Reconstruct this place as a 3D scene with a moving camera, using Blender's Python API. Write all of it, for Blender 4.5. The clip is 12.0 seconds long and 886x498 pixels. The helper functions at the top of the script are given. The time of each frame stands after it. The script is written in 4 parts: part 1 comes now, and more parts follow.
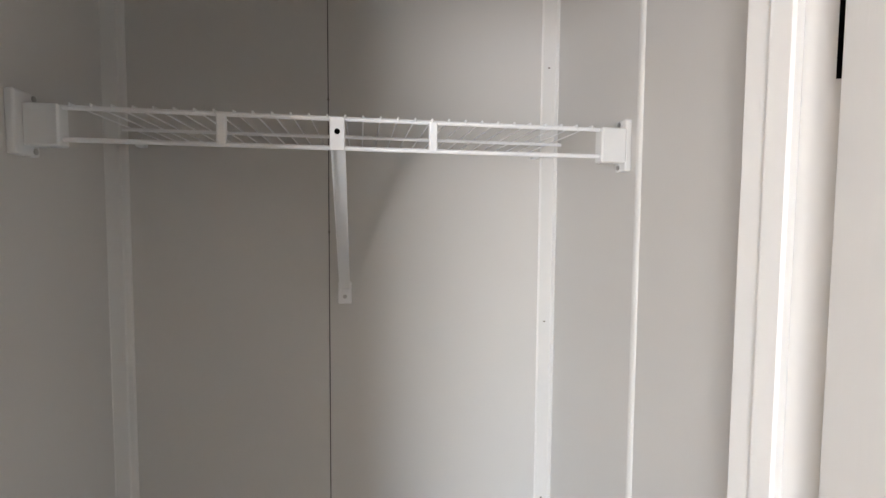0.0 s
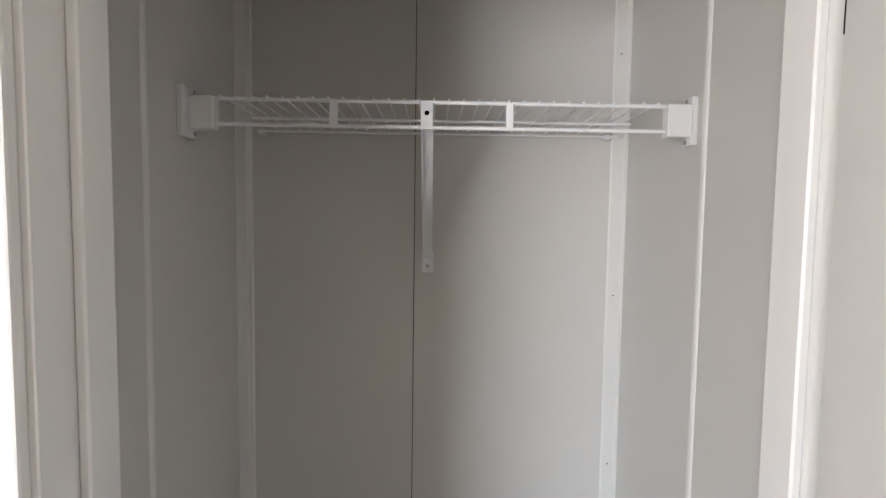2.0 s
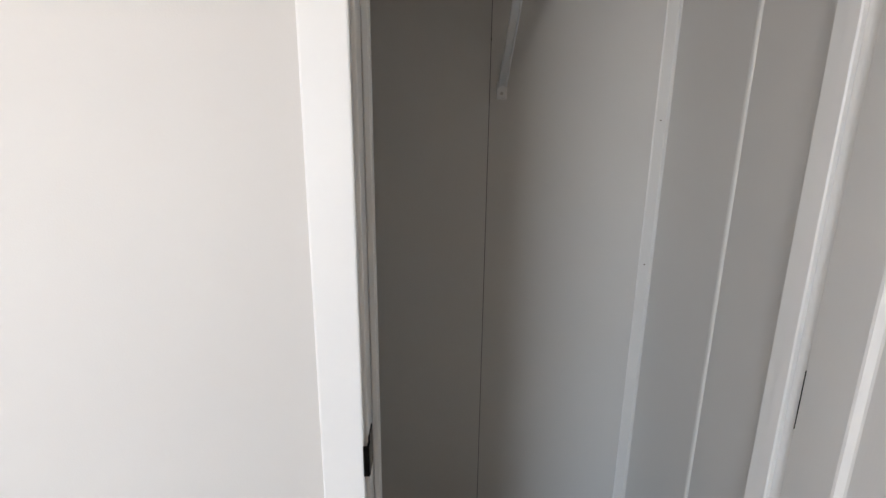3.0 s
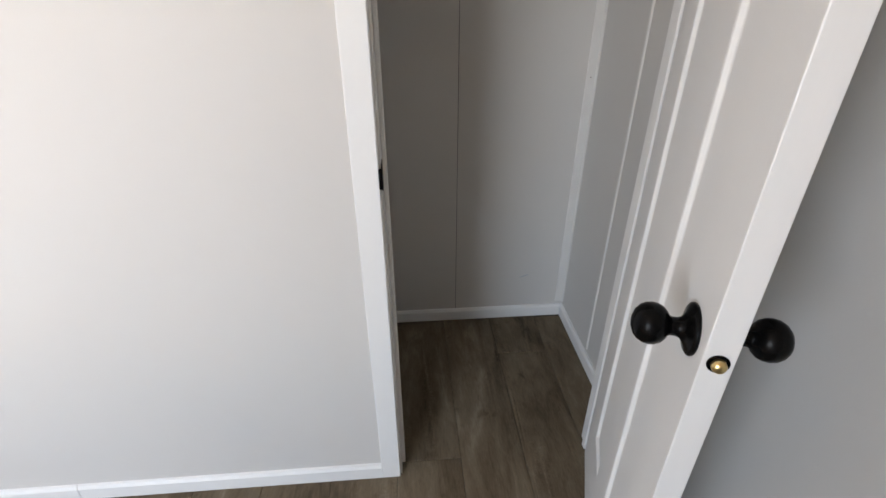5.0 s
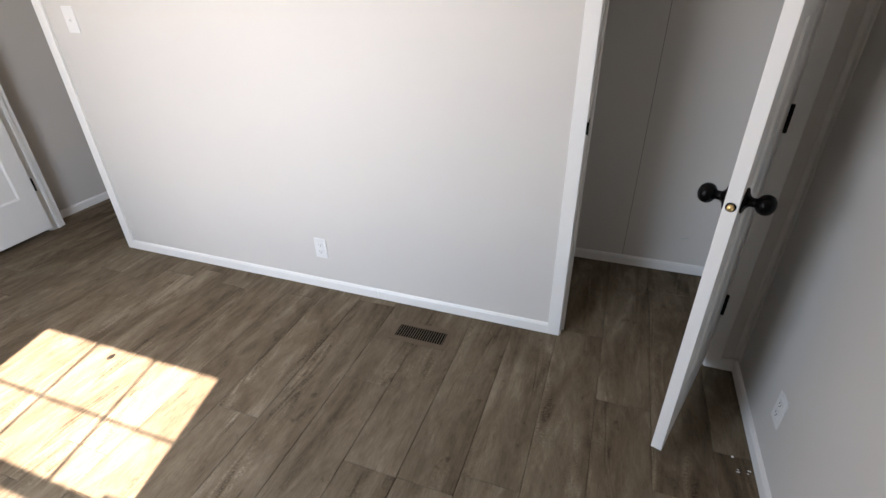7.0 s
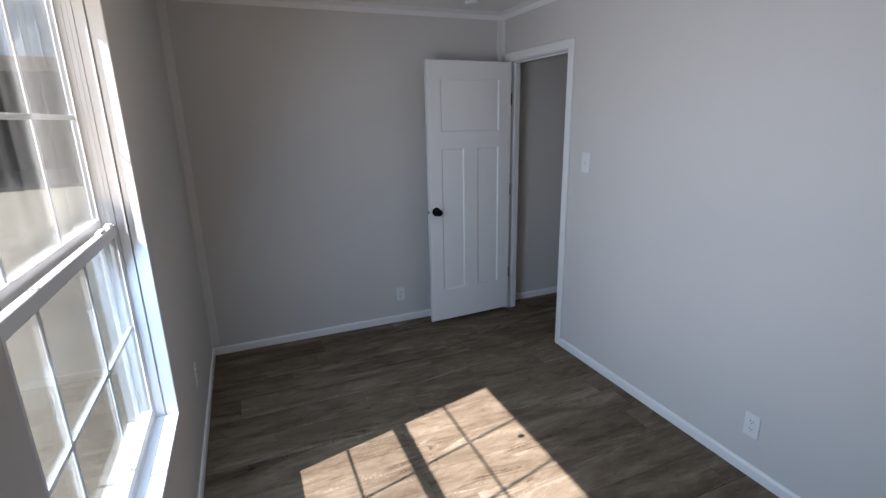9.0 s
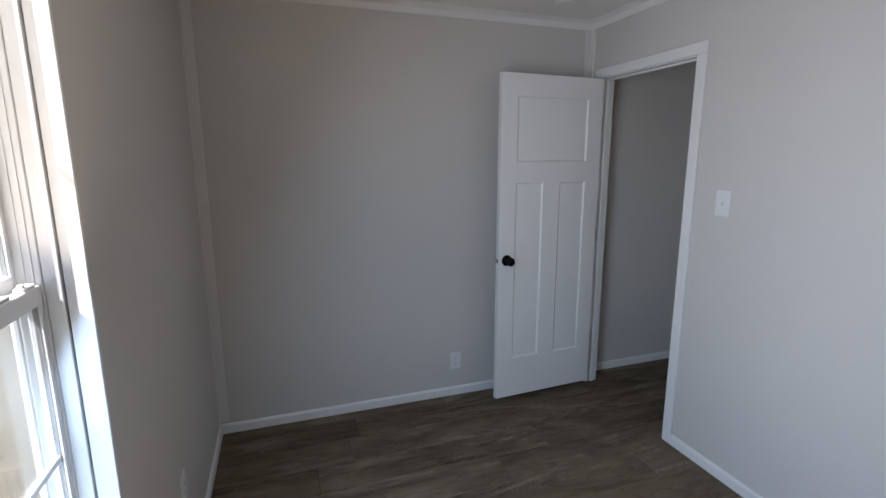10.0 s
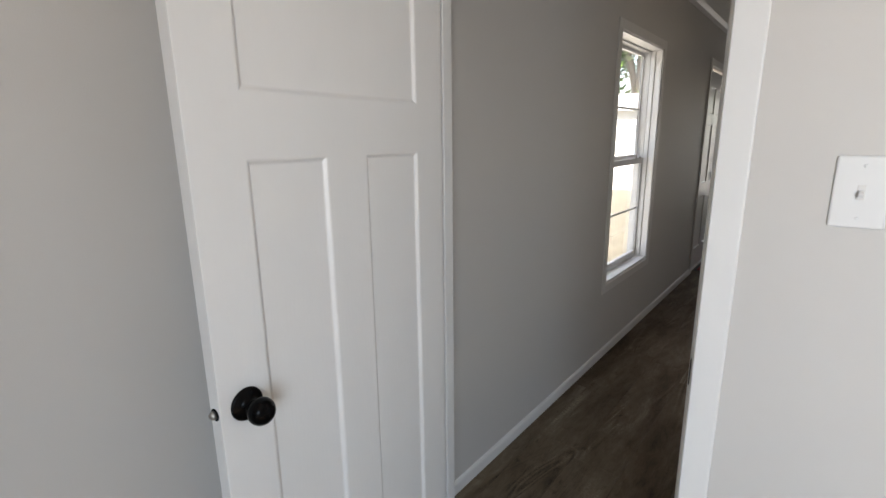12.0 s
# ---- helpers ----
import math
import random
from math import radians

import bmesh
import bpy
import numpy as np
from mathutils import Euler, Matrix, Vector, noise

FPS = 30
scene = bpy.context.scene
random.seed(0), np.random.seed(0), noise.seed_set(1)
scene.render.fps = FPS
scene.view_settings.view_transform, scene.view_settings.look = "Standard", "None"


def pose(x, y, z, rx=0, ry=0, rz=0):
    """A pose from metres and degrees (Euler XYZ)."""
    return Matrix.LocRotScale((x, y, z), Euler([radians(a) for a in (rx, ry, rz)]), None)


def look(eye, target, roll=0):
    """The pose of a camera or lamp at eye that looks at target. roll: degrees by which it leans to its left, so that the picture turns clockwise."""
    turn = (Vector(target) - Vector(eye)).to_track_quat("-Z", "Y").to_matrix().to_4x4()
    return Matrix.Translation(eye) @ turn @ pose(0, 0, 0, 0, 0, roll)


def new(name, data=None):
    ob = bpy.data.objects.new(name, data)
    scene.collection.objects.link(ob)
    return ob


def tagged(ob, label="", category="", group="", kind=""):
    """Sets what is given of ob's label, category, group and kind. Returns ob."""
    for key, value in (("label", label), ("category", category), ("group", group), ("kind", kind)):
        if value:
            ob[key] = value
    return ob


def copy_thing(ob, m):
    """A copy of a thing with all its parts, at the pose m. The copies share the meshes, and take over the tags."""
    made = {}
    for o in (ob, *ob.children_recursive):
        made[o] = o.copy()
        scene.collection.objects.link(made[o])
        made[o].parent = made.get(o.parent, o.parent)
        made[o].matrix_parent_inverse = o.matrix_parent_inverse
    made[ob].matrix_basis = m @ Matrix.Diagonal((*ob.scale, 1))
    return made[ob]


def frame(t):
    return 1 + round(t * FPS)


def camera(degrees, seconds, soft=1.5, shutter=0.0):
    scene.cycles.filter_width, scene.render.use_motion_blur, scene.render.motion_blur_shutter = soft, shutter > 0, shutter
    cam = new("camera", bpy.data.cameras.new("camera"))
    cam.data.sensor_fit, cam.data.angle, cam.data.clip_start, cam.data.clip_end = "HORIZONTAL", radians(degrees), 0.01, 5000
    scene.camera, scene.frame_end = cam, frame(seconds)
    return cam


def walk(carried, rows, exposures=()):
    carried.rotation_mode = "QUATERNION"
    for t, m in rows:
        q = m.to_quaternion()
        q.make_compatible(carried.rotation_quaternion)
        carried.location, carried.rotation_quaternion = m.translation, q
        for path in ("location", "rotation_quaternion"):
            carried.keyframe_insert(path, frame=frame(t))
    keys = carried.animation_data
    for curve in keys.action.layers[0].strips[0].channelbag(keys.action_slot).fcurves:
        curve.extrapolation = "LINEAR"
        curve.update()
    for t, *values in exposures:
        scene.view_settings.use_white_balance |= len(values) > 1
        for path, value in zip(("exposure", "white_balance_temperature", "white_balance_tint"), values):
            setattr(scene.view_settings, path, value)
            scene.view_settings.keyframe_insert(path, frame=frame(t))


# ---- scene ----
# ------------------------------------------------------------ camera
cam = camera(85.7, 12.0)
PATH = [
    (0, (0.315, -0.248, 1.685), (0.654, 1.719, 1.567), 0.4),
    (0.5, (0.326, -0.297, 1.726), (0.53, 1.691, 1.65), 0.6),
    (1, (0.334, -0.302, 1.775), (0.451, 1.694, 1.741), 0.6),
    (1.5, (0.32, -0.311, 1.741), (0.388, 1.687, 1.692), 0.8),
    (2, (0.297, -0.352, 1.633), (0.334, 1.644, 1.512), 0.8),
    (2.5, (0.217, -0.453, 1.538), (0.267, 1.527, 1.262), 0.7),
    (2.7, (0.157, -0.504, 1.482), (0.216, 1.464, 1.13), 0.6),
    (4.3, (-0.014, -0.749, 1.36), (0.112, 1.018, 0.431), 0.2),
    (4.5, (-0.003, -0.778, 1.36), (0.149, 0.975, 0.41), -0.0),
    (5, (0.058, -0.964, 1.369), (0.194, 0.764, 0.371), -0.1),
    (5.5, (0.055, -1.199, 1.374), (0.147, 0.52, 0.356), -0.3),
    (6, (0.06, -1.451, 1.391), (0.023, 0.268, 0.37), -0.3),
    (6.5, (0.093, -1.632, 1.44), (-0.177, 0.054, 0.398), -1.1),
    (7, (0.102, -1.845, 1.503), (-0.502, -0.221, 0.503), -1.2),
    (7.5, (0.109, -1.99, 1.57), (-0.881, -0.515, 0.65), -1.3),
    (9.3, (-0.206, -2.007, 1.632), (-2.035, -1.35, 1.163), -0.7),
    (9.5, (-0.41, -2.027, 1.591), (-2.255, -1.383, 1.164), -0.2),
    (10, (-0.854, -1.96, 1.549), (-2.711, -1.32, 1.173), -0.1),
    (10.5, (-1.325, -1.857, 1.504), (-3.143, -1.12, 1.118), -0.3),
    (11, (-1.781, -1.668, 1.457), (-3.475, -0.683, 1.055), -0.5),
    (11.5, (-2.176, -1.415, 1.432), (-3.669, -0.157, 1.0), -0.7),
    (12, (-2.574, -1.084, 1.436), (-3.8, 0.43, 0.983), -0.7),
]
EXPOSURES = [(0.0, 4.76, 7900, 21), (0.5, 4.76, 7900, 21), (1.5, 4.74, 7900, 21), (2.0, 4.50, 7800, 21), (2.5, 3.96, 7800, 21), (4.5, 3.78, 8000, 22), (5.5, 3.78, 8000, 22),
             (6.5, 3.70, 7900, 23), (7.5, 3.38, 7750, 23), (9.3, 2.32, 6350, 19), (9.5, 2.32, 6350, 19), (10.0, 2.50, 6600, 19), (10.5, 3.32, 7500, 22), (11.0, 3.55, 7500, 19), (11.5, 3.46, 7600, 19), (12.0, 3.32, 7600, 19)]
walk(cam, [(t, look(eye, target, roll)) for t, eye, target, roll in PATH], EXPOSURES)

# ------------------------------------------------------------ world and sun
SUN_WAY = Vector((-0.240, 1.0, -1.18))          # the way the sunlight travels
world = bpy.data.worlds.new("sky")
scene.world = world
world.use_nodes = True
wn = world.node_tree.nodes
sky = wn.new("ShaderNodeTexSky")
sky.sky_type = "NISHITA"
sky.sun_disc = False
sky.sun_elevation = radians(48.9)
sky.sun_rotation = radians(166.5)
world.node_tree.links.new(sky.outputs["Color"], wn["Background"].inputs["Color"])
wn["Background"].inputs["Strength"].default_value = 0.07
sun = new("sun", bpy.data.lights.new("sun", "SUN"))
sun.data.energy = 4.0
sun.data.angle = radians(0.53)
sun.data.color = (1.0, 1.0, 0.985)
sun.matrix_world = look((0, 0, 8), Vector((0, 0, 8)) + SUN_WAY)



def window_light(name, x, y, z, turn, tilt, w, h, watts, color, spread=132):
    """Area lamp set at a window's opening to add to the daylight entering there."""
    ob = new(name, bpy.data.lights.new(name, "AREA"))
    ob.data.shape, ob.data.size, ob.data.size_y, ob.data.energy, ob.data.color = "RECTANGLE", w, h, watts, color
    ob.data.spread = radians(spread)
    ob.matrix_world = pose(x, y, z, 0, 0, turn) @ pose(0, 0, 0, 90 - tilt)


window_light("window_sky_light", -1.475, -2.362, 1.29, 0, 26, 1.02, 1.40, 5.8, (0.50, 0.74, 1.0), 168)
window_light("window_yard_light", -1.475, -2.360, 1.29, 0, -58, 1.02, 1.40, 2.2, (1.0, 0.85, 0.68), 160)
window_light("hall_window_light", -3.780, 2.285, 1.27, -90, 0, 0.80, 1.44, 0.66, (0.98, 0.95, 0.95), 170)
# fill lamp in the added end window, brightens the far hall
window_light("hall_end_fill", -3.05, 7.59, 1.27, 180, 0, 0.74, 1.44, 0.6, (0.80, 0.90, 1.0), 160)

# ------------------------------------------------------------ plan, metres
XW, XE = -3.617, 0.742        # west and east wall faces
YN, YS = 0.0, -2.352         # north and south wall faces of the bedroom
WT = 0.090                   # inner wall thickness
ZC = 2.39                    # ceiling
HD = 2.028                   # head of the door openings
BX0, BX1 = -3.484, -2.758    # bedroom doorway
CX0, CX1 = 0.004, 0.614      # closet doorway
CXL, CYB = -0.142, 0.768     # closet's left wall and back wall
HXE, HYN = -2.45, 7.6        # hall: east wall and far end
GZ = -0.75                   # ground outside
WX0, WX1, WZ0, WZ1 = -2.045, -0.905, 0.50, 2.075     # bedroom window opening
VY0, VY1, VZ0, VZ1 = 1.855, 2.715, 0.505, 2.03        # hall window opening
FY0, FY1 = 4.37, 5.28        # front door opening


# ------------------------------------------------------------ materials
def material(name, color, rough=0.5, metal=0.0, var=0.06, scale=3.0, bump=0.05, bscale=180.0, spec=0.5, stretch=(1, 1, 1), object_random=0.0):
    """Painted or plain surface: two scales of colour variation and a fine relief."""
    m = bpy.data.materials.new(name)
    m.use_nodes = True
    n, l = m.node_tree.nodes, m.node_tree.links
    b = n["Principled BSDF"]
    b.inputs["Metallic"].default_value = metal
    b.inputs["Specular IOR Level"].default_value = spec
    geo = n.new("ShaderNodeNewGeometry")
    mp = n.new("ShaderNodeMapping")
    mp.inputs["Scale"].default_value = stretch
    l.new(geo.outputs["Position"], mp.inputs["Vector"])
    big, small = n.new("ShaderNodeTexNoise"), n.new("ShaderNodeTexNoise")
    big.inputs["Scale"].default_value, big.inputs["Detail"].default_value = scale, 5
    small.inputs["Scale"].default_value, small.inputs["Detail"].default_value = bscale, 3
    for t in (big, small):
        l.new(mp.outputs["Vector"], t.inputs["Vector"])
    mix = n.new("ShaderNodeMix")
    mix.data_type = "RGBA"
    mix.inputs["A"].default_value = (*[c * (1 - var) for c in color], 1)
    mix.inputs["B"].default_value = (*[min(1, c * (1 + var)) for c in color], 1)
    add = n.new("ShaderNodeMath")
    add.operation = "MULTIPLY_ADD"
    l.new(small.outputs["Fac"], add.inputs[0])
    add.inputs[1].default_value = 0.3
    l.new(big.outputs["Fac"], add.inputs[2])
    ramp = n.new("ShaderNodeMapRange")
    ramp.inputs["From Min"].default_value, ramp.inputs["From Max"].default_value = 0.35, 0.95
    l.new(add.outputs[0], ramp.inputs["Value"])
    l.new(ramp.outputs["Result"], mix.inputs["Factor"])
    l.new(mix.outputs["Result"], b.inputs["Base Color"])
    rr = n.new("ShaderNodeMapRange")
    rr.inputs["To Min"].default_value, rr.inputs["To Max"].default_value = max(0, rough - 0.07), min(1, rough + 0.07)
    l.new(big.outputs["Fac"], rr.inputs["Value"])
    l.new(rr.outputs["Result"], b.inputs["Roughness"])
    if bump:
        bp = n.new("ShaderNodeBump")
        bp.inputs["Strength"].default_value = bump
        bp.inputs["Distance"].default_value = 0.002
        l.new(small.outputs["Fac"], bp.inputs["Height"])
        l.new(bp.outputs["Normal"], b.inputs["Normal"])
    return m


def plank_material(name):
    """Grey-brown vinyl plank: long grain along y, cathedral figure, each plank its own tone."""
    m = bpy.data.materials.new(name)
    m.use_nodes = True
    n, l = m.node_tree.nodes, m.node_tree.links
    b = n["Principled BSDF"]
    geo, info = n.new("ShaderNodeNewGeometry"), n.new("ShaderNodeObjectInfo")
    shift = n.new("ShaderNodeVectorMath")
    shift.operation = "MULTIPLY_ADD"
    l.new(info.outputs["Random"], shift.inputs[0])
    shift.inputs[1].default_value = (7.3, 23.1, 11.7)
    l.new(geo.outputs["Position"], shift.inputs[2])

    def layer(sx, sy, detail, rough=0.6, distort=0.0):
        mp, t = n.new("ShaderNodeMapping"), n.new("ShaderNodeTexNoise")
        mp.inputs["Scale"].default_value = (sx, sy, 1)
        l.new(shift.outputs["Vector"], mp.inputs["Vector"])
        l.new(mp.outputs["Vector"], t.inputs["Vector"])
        t.inputs["Scale"].default_value, t.inputs["Detail"].default_value = 1.0, detail
        t.inputs["Roughness"].default_value, t.inputs["Distortion"].default_value = rough, distort
        return t
    fig = layer(6.0, 0.8, 2, 0.5, 1.0)            # cathedral figure
    ring = n.new("ShaderNodeMath")
    ring.operation = "MULTIPLY"
    l.new(fig.outputs["Fac"], ring.inputs[0])
    ring.inputs[1].default_value = 60.0
    sine = n.new("ShaderNodeMath")
    sine.operation = "SINE"
    l.new(ring.outputs[0], sine.inputs[0])
    veil = layer(10.0, 1.6, 2)                     # the rings show only here and there
    gate = n.new("ShaderNodeMapRange")
    gate.inputs["From Min"].default_value, gate.inputs["From Max"].default_value = 0.50, 0.66
    l.new(veil.outputs["Fac"], gate.inputs["Value"])
    rings = n.new("ShaderNodeMath")
    rings.operation = "MULTIPLY"
    l.new(sine.outputs[0], rings.inputs[0])
    tick = layer(90.0, 130.0, 2, 0.5)              # short cross ticks along the figure
    teeth = n.new("ShaderNodeMath")
    teeth.operation = "MULTIPLY"
    l.new(gate.outputs["Result"], teeth.inputs[0])
    step = n.new("ShaderNodeMapRange")
    step.inputs["From Min"].default_value, step.inputs["From Max"].default_value = 0.36, 0.62
    step.inputs["To Min"].default_value, step.inputs["To Max"].default_value = 0.1, 1.7
    l.new(tick.outputs["Fac"], step.inputs["Value"])
    l.new(step.outputs["Result"], teeth.inputs[1])
    l.new(teeth.outputs[0], rings.inputs[1])
    grain = layer(240.0, 34.0, 3, 0.7)           # fine pores
    mid = layer(15.0, 5.0, 5, 0.62, 1.4)          # short blotches
    patch = layer(6.0, 1.3, 4, 0.55, 1.0)         # light and dark bands
    spot = layer(24.0, 15.0, 2, 0.5, 0.6)          # small dark knots
    dark = n.new("ShaderNodeMapRange")
    dark.inputs["From Min"].default_value, dark.inputs["From Max"].default_value = 0.665, 0.76
    l.new(spot.outputs["Fac"], dark.inputs["Value"])
    fleck = layer(120.0, 9.0, 2, 0.5)             # dark flecks
    cut = n.new("ShaderNodeMapRange")
    cut.inputs["From Min"].default_value, cut.inputs["From Max"].default_value = 0.58, 0.72
    l.new(fleck.outputs["Fac"], cut.inputs["Value"])
    total = None
    for src, k in ((rings.outputs[0], 0.115), (grain.outputs["Fac"], 0.27), (mid.outputs["Fac"], 0.44), (patch.outputs["Fac"], 0.84), (cut.outputs["Result"], -0.06), (dark.outputs["Result"], -0.13), (info.outputs["Random"], 0.09)):
        a = n.new("ShaderNodeMath")
        a.operation = "MULTIPLY_ADD"
        l.new(src, a.inputs[0])
        a.inputs[1].default_value = k
        if total:
            l.new(total, a.inputs[2])
        else:
            a.inputs[2].default_value = 0
        total = a.outputs[0]
    ramp = n.new("ShaderNodeValToRGB")
    norm = n.new("ShaderNodeMapRange")
    norm.inputs["From Min"].default_value, norm.inputs["From Max"].default_value = 0.44, 1.16
    l.new(total, norm.inputs["Value"])
    l.new(norm.outputs["Result"], ramp.inputs["Fac"])
    e = ramp.color_ramp.elements
    e[0].position, e[0].color = 0.0, (0.024, 0.0160, 0.0100, 1)
    e[1].position, e[1].color = 1.0, (0.262, 0.215, 0.163, 1)
    mid1 = ramp.color_ramp.elements.new(0.38)
    mid1.color = (0.097, 0.0715, 0.0475, 1)
    mid2 = ramp.color_ramp.elements.new(0.68)
    mid2.color = (0.159, 0.1235, 0.0855, 1)
    l.new(ramp.outputs["Color"], b.inputs["Base Color"])
    rr = n.new("ShaderNodeMapRange")
    rr.inputs["To Min"].default_value, rr.inputs["To Max"].default_value = 0.74, 0.58
    l.new(mid.outputs["Fac"], rr.inputs["Value"])
    l.new(rr.outputs["Result"], b.inputs["Roughness"])
    bp = n.new("ShaderNodeBump")
    b.inputs["Specular IOR Level"].default_value = 0.06
    bp.inputs["Strength"].default_value, bp.inputs["Distance"].default_value = 0.12, 0.001
    l.new(grain.outputs["Fac"], bp.inputs["Height"])
    l.new(bp.outputs["Normal"], b.inputs["Normal"])
    return m


def glass_material(name, glare=0.0):
    m = bpy.data.materials.new(name)
    m.use_nodes = True
    n, l = m.node_tree.nodes, m.node_tree.links
    n.remove(n["Principled BSDF"])
    clear, gloss, mix, lw = n.new("ShaderNodeBsdfTransparent"), n.new("ShaderNodeBsdfGlossy"), n.new("ShaderNodeMixShader"), n.new("ShaderNodeLayerWeight")
    clear.inputs["Color"].default_value = (0.96, 0.975, 0.97, 1)
    gloss.inputs["Roughness"].default_value = 0.01
    power, scale = n.new("ShaderNodeMath"), n.new("ShaderNodeMath")
    power.operation, scale.operation = "POWER", "MULTIPLY_ADD"
    power.inputs[1].default_value = 5.0
    scale.inputs[1].default_value, scale.inputs[2].default_value = 0.9, 0.03
    lw.inputs["Blend"].default_value = 0.5
    l.new(lw.outputs["Facing"], power.inputs[0])
    l.new(power.outputs[0], scale.inputs[0])
    l.new(scale.outputs[0], mix.inputs[0])
    l.new(clear.outputs[0], mix.inputs[1])
    l.new(gloss.outputs[0], mix.inputs[2])
    if glare:
        # upright pale streaks that imitate reflections in the pane
        geo, mp, streak, cut = n.new("ShaderNodeNewGeometry"), n.new("ShaderNodeMapping"), n.new("ShaderNodeTexNoise"), n.new("ShaderNodeMapRange")
        mp.inputs["Scale"].default_value = (16, 16, 0.35)
        streak.inputs["Scale"].default_value, streak.inputs["Detail"].default_value = 1.0, 3
        cut.inputs["From Min"].default_value, cut.inputs["From Max"].default_value, cut.inputs["To Max"].default_value = 0.46, 0.80, glare
        film, veil = n.new("ShaderNodeBsdfTranslucent"), n.new("ShaderNodeMixShader")
        film.inputs["Color"].default_value = (0.75, 0.75, 0.72, 1)
        l.new(geo.outputs["Position"], mp.inputs["Vector"])
        l.new(mp.outputs["Vector"], streak.inputs["Vector"])
        l.new(streak.outputs["Fac"], cut.inputs["Value"])
        l.new(cut.outputs["Result"], veil.inputs[0])
        l.new(mix.outputs[0], veil.inputs[1])
        l.new(film.outputs[0], veil.inputs[2])
        mix = veil
    l.new(mix.outputs[0], n["Material Output"].inputs["Surface"])
    return m


WALL = material("greige_vinyl_wallboard", (0.535, 0.516, 0.490), 0.62, var=0.025, scale=1.3, bump=0.10, bscale=420)
CEIL = material("white_ceiling_board", (0.74, 0.725, 0.70), 0.8, var=0.02, scale=2, bump=0.25, bscale=120)
TRIM = material("white_trim_paint", (0.69, 0.685, 0.67), 0.42, var=0.02, scale=4, bump=0.06, bscale=90)
GREYTRIM = material("greige_wrapped_trim", (0.63, 0.615, 0.59), 0.5, var=0.03, scale=5, bump=0.06, bscale=200)
DOOR = material("white_moulded_door", (0.72, 0.715, 0.70), 0.40, var=0.015, scale=3, bump=0.10, bscale=60, stretch=(3, 3, 0.35))
BRONZE = material("black_bronze_metal", (0.003, 0.0028, 0.0028), 0.25, metal=0.0, var=0.2, scale=30, bump=0.03, bscale=300, spec=0.09)
BRASS = material("brass_latch", (0.75, 0.55, 0.26), 0.3, metal=1.0, var=0.1, scale=60, bump=0.03)
STEEL = material("dull_steel_latch", (0.45, 0.44, 0.42), 0.35, metal=1.0, var=0.1, scale=60, bump=0.03)
WIRE = material("white_coated_wire", (0.74, 0.74, 0.74), 0.38, var=0.02, scale=30, bump=0.02)
PLASTIC = material("white_plastic", (0.66, 0.66, 0.65), 0.35, var=0.01, scale=20, bump=0.0)
SLOT = material("dark_slot", (0.004, 0.004, 0.004), 0.95, var=0.1, bump=0.0, spec=0.0)
VENT = material("taupe_register_metal", (0.108, 0.080, 0.055), 0.7, var=0.14, scale=20, bump=0.02, spec=0.1)
# the register's brown metal, darkened for the recess shade on its slats
VENT_SHADED = material("brown_register_shaded", (0.085, 0.065, 0.045), 0.7, var=0.08, scale=20, bump=0.02, spec=0.1)
VINYL = material("white_window_vinyl", (0.70, 0.71, 0.71), 0.38, var=0.02, scale=12, bump=0.03)
SUBFLOOR = material("dark_subfloor", (0.03, 0.024, 0.018), 0.8, var=0.1)
PLANK = plank_material("vinyl_plank")
def mesh_material(name, color, cover):
    """Fine woven insect mesh: a share of the light is stopped by the threads."""
    m = bpy.data.materials.new(name)
    m.use_nodes = True
    n, l = m.node_tree.nodes, m.node_tree.links
    b = n["Principled BSDF"]
    b.inputs["Base Color"].default_value = (*color, 1)
    b.inputs["Roughness"].default_value = 0.7
    b.inputs["Alpha"].default_value = cover
    return m


MESH = mesh_material("charcoal_insect_mesh", (0.045, 0.045, 0.045), 0.13)
GLASS = glass_material("window_glass")
# same glass with imitated reflections mixed in as pale streaks
STREAKY = glass_material("glare_streaked_glass", 0.045)
DIRT = material("pale_dusty_gravel", (0.150, 0.133, 0.102), 0.95, var=0.28, scale=1.6, bump=0.6, bscale=40)
SPACER = material("grey_metal_spacer", (0.20, 0.205, 0.21), 0.5, var=0.05, scale=20, bump=0.0)
STONE = material("brown_grey_stones", (0.085, 0.072, 0.055), 0.9, var=0.5, scale=6.0, bump=0.5, bscale=60)
RED = material("dark_red_mat_pile", (0.22, 0.03, 0.022), 0.95, var=0.3, scale=40, bump=0.5, bscale=300)
RUBBER = material("dark_rubber_edge", (0.03, 0.03, 0.03), 0.8, var=0.1)
SIDING = material("white_vinyl_siding", (0.56, 0.555, 0.54), 0.6, var=0.04, scale=1.0, bump=0.02)
ROOFM = material("blue_grey_metal_cladding", (0.31, 0.37, 0.43), 0.6, metal=0.0, var=0.08, scale=0.5, bump=0.02)
FASCIA = material("brown_fascia_board", (0.15, 0.085, 0.052), 0.7, var=0.15, scale=2, bump=0.05)
# near-black because the shade inside the open barn is put into the boards' colour
BARN = material("shaded_barn_boards", (0.022, 0.015, 0.012), 0.9, var=0.2, scale=2, bump=0.1)
LEAF = material("bright_leaf", (0.09, 0.17, 0.03), 0.6, var=0.4, scale=1.5, bump=0.0)
BARK = material("grey_brown_bark", (0.14, 0.10, 0.07), 0.9, var=0.3, scale=8, bump=0.6, bscale=30)
SCRAP = material("white_scrap", (0.75, 0.74, 0.71), 0.7, var=0.05, bump=0.0)
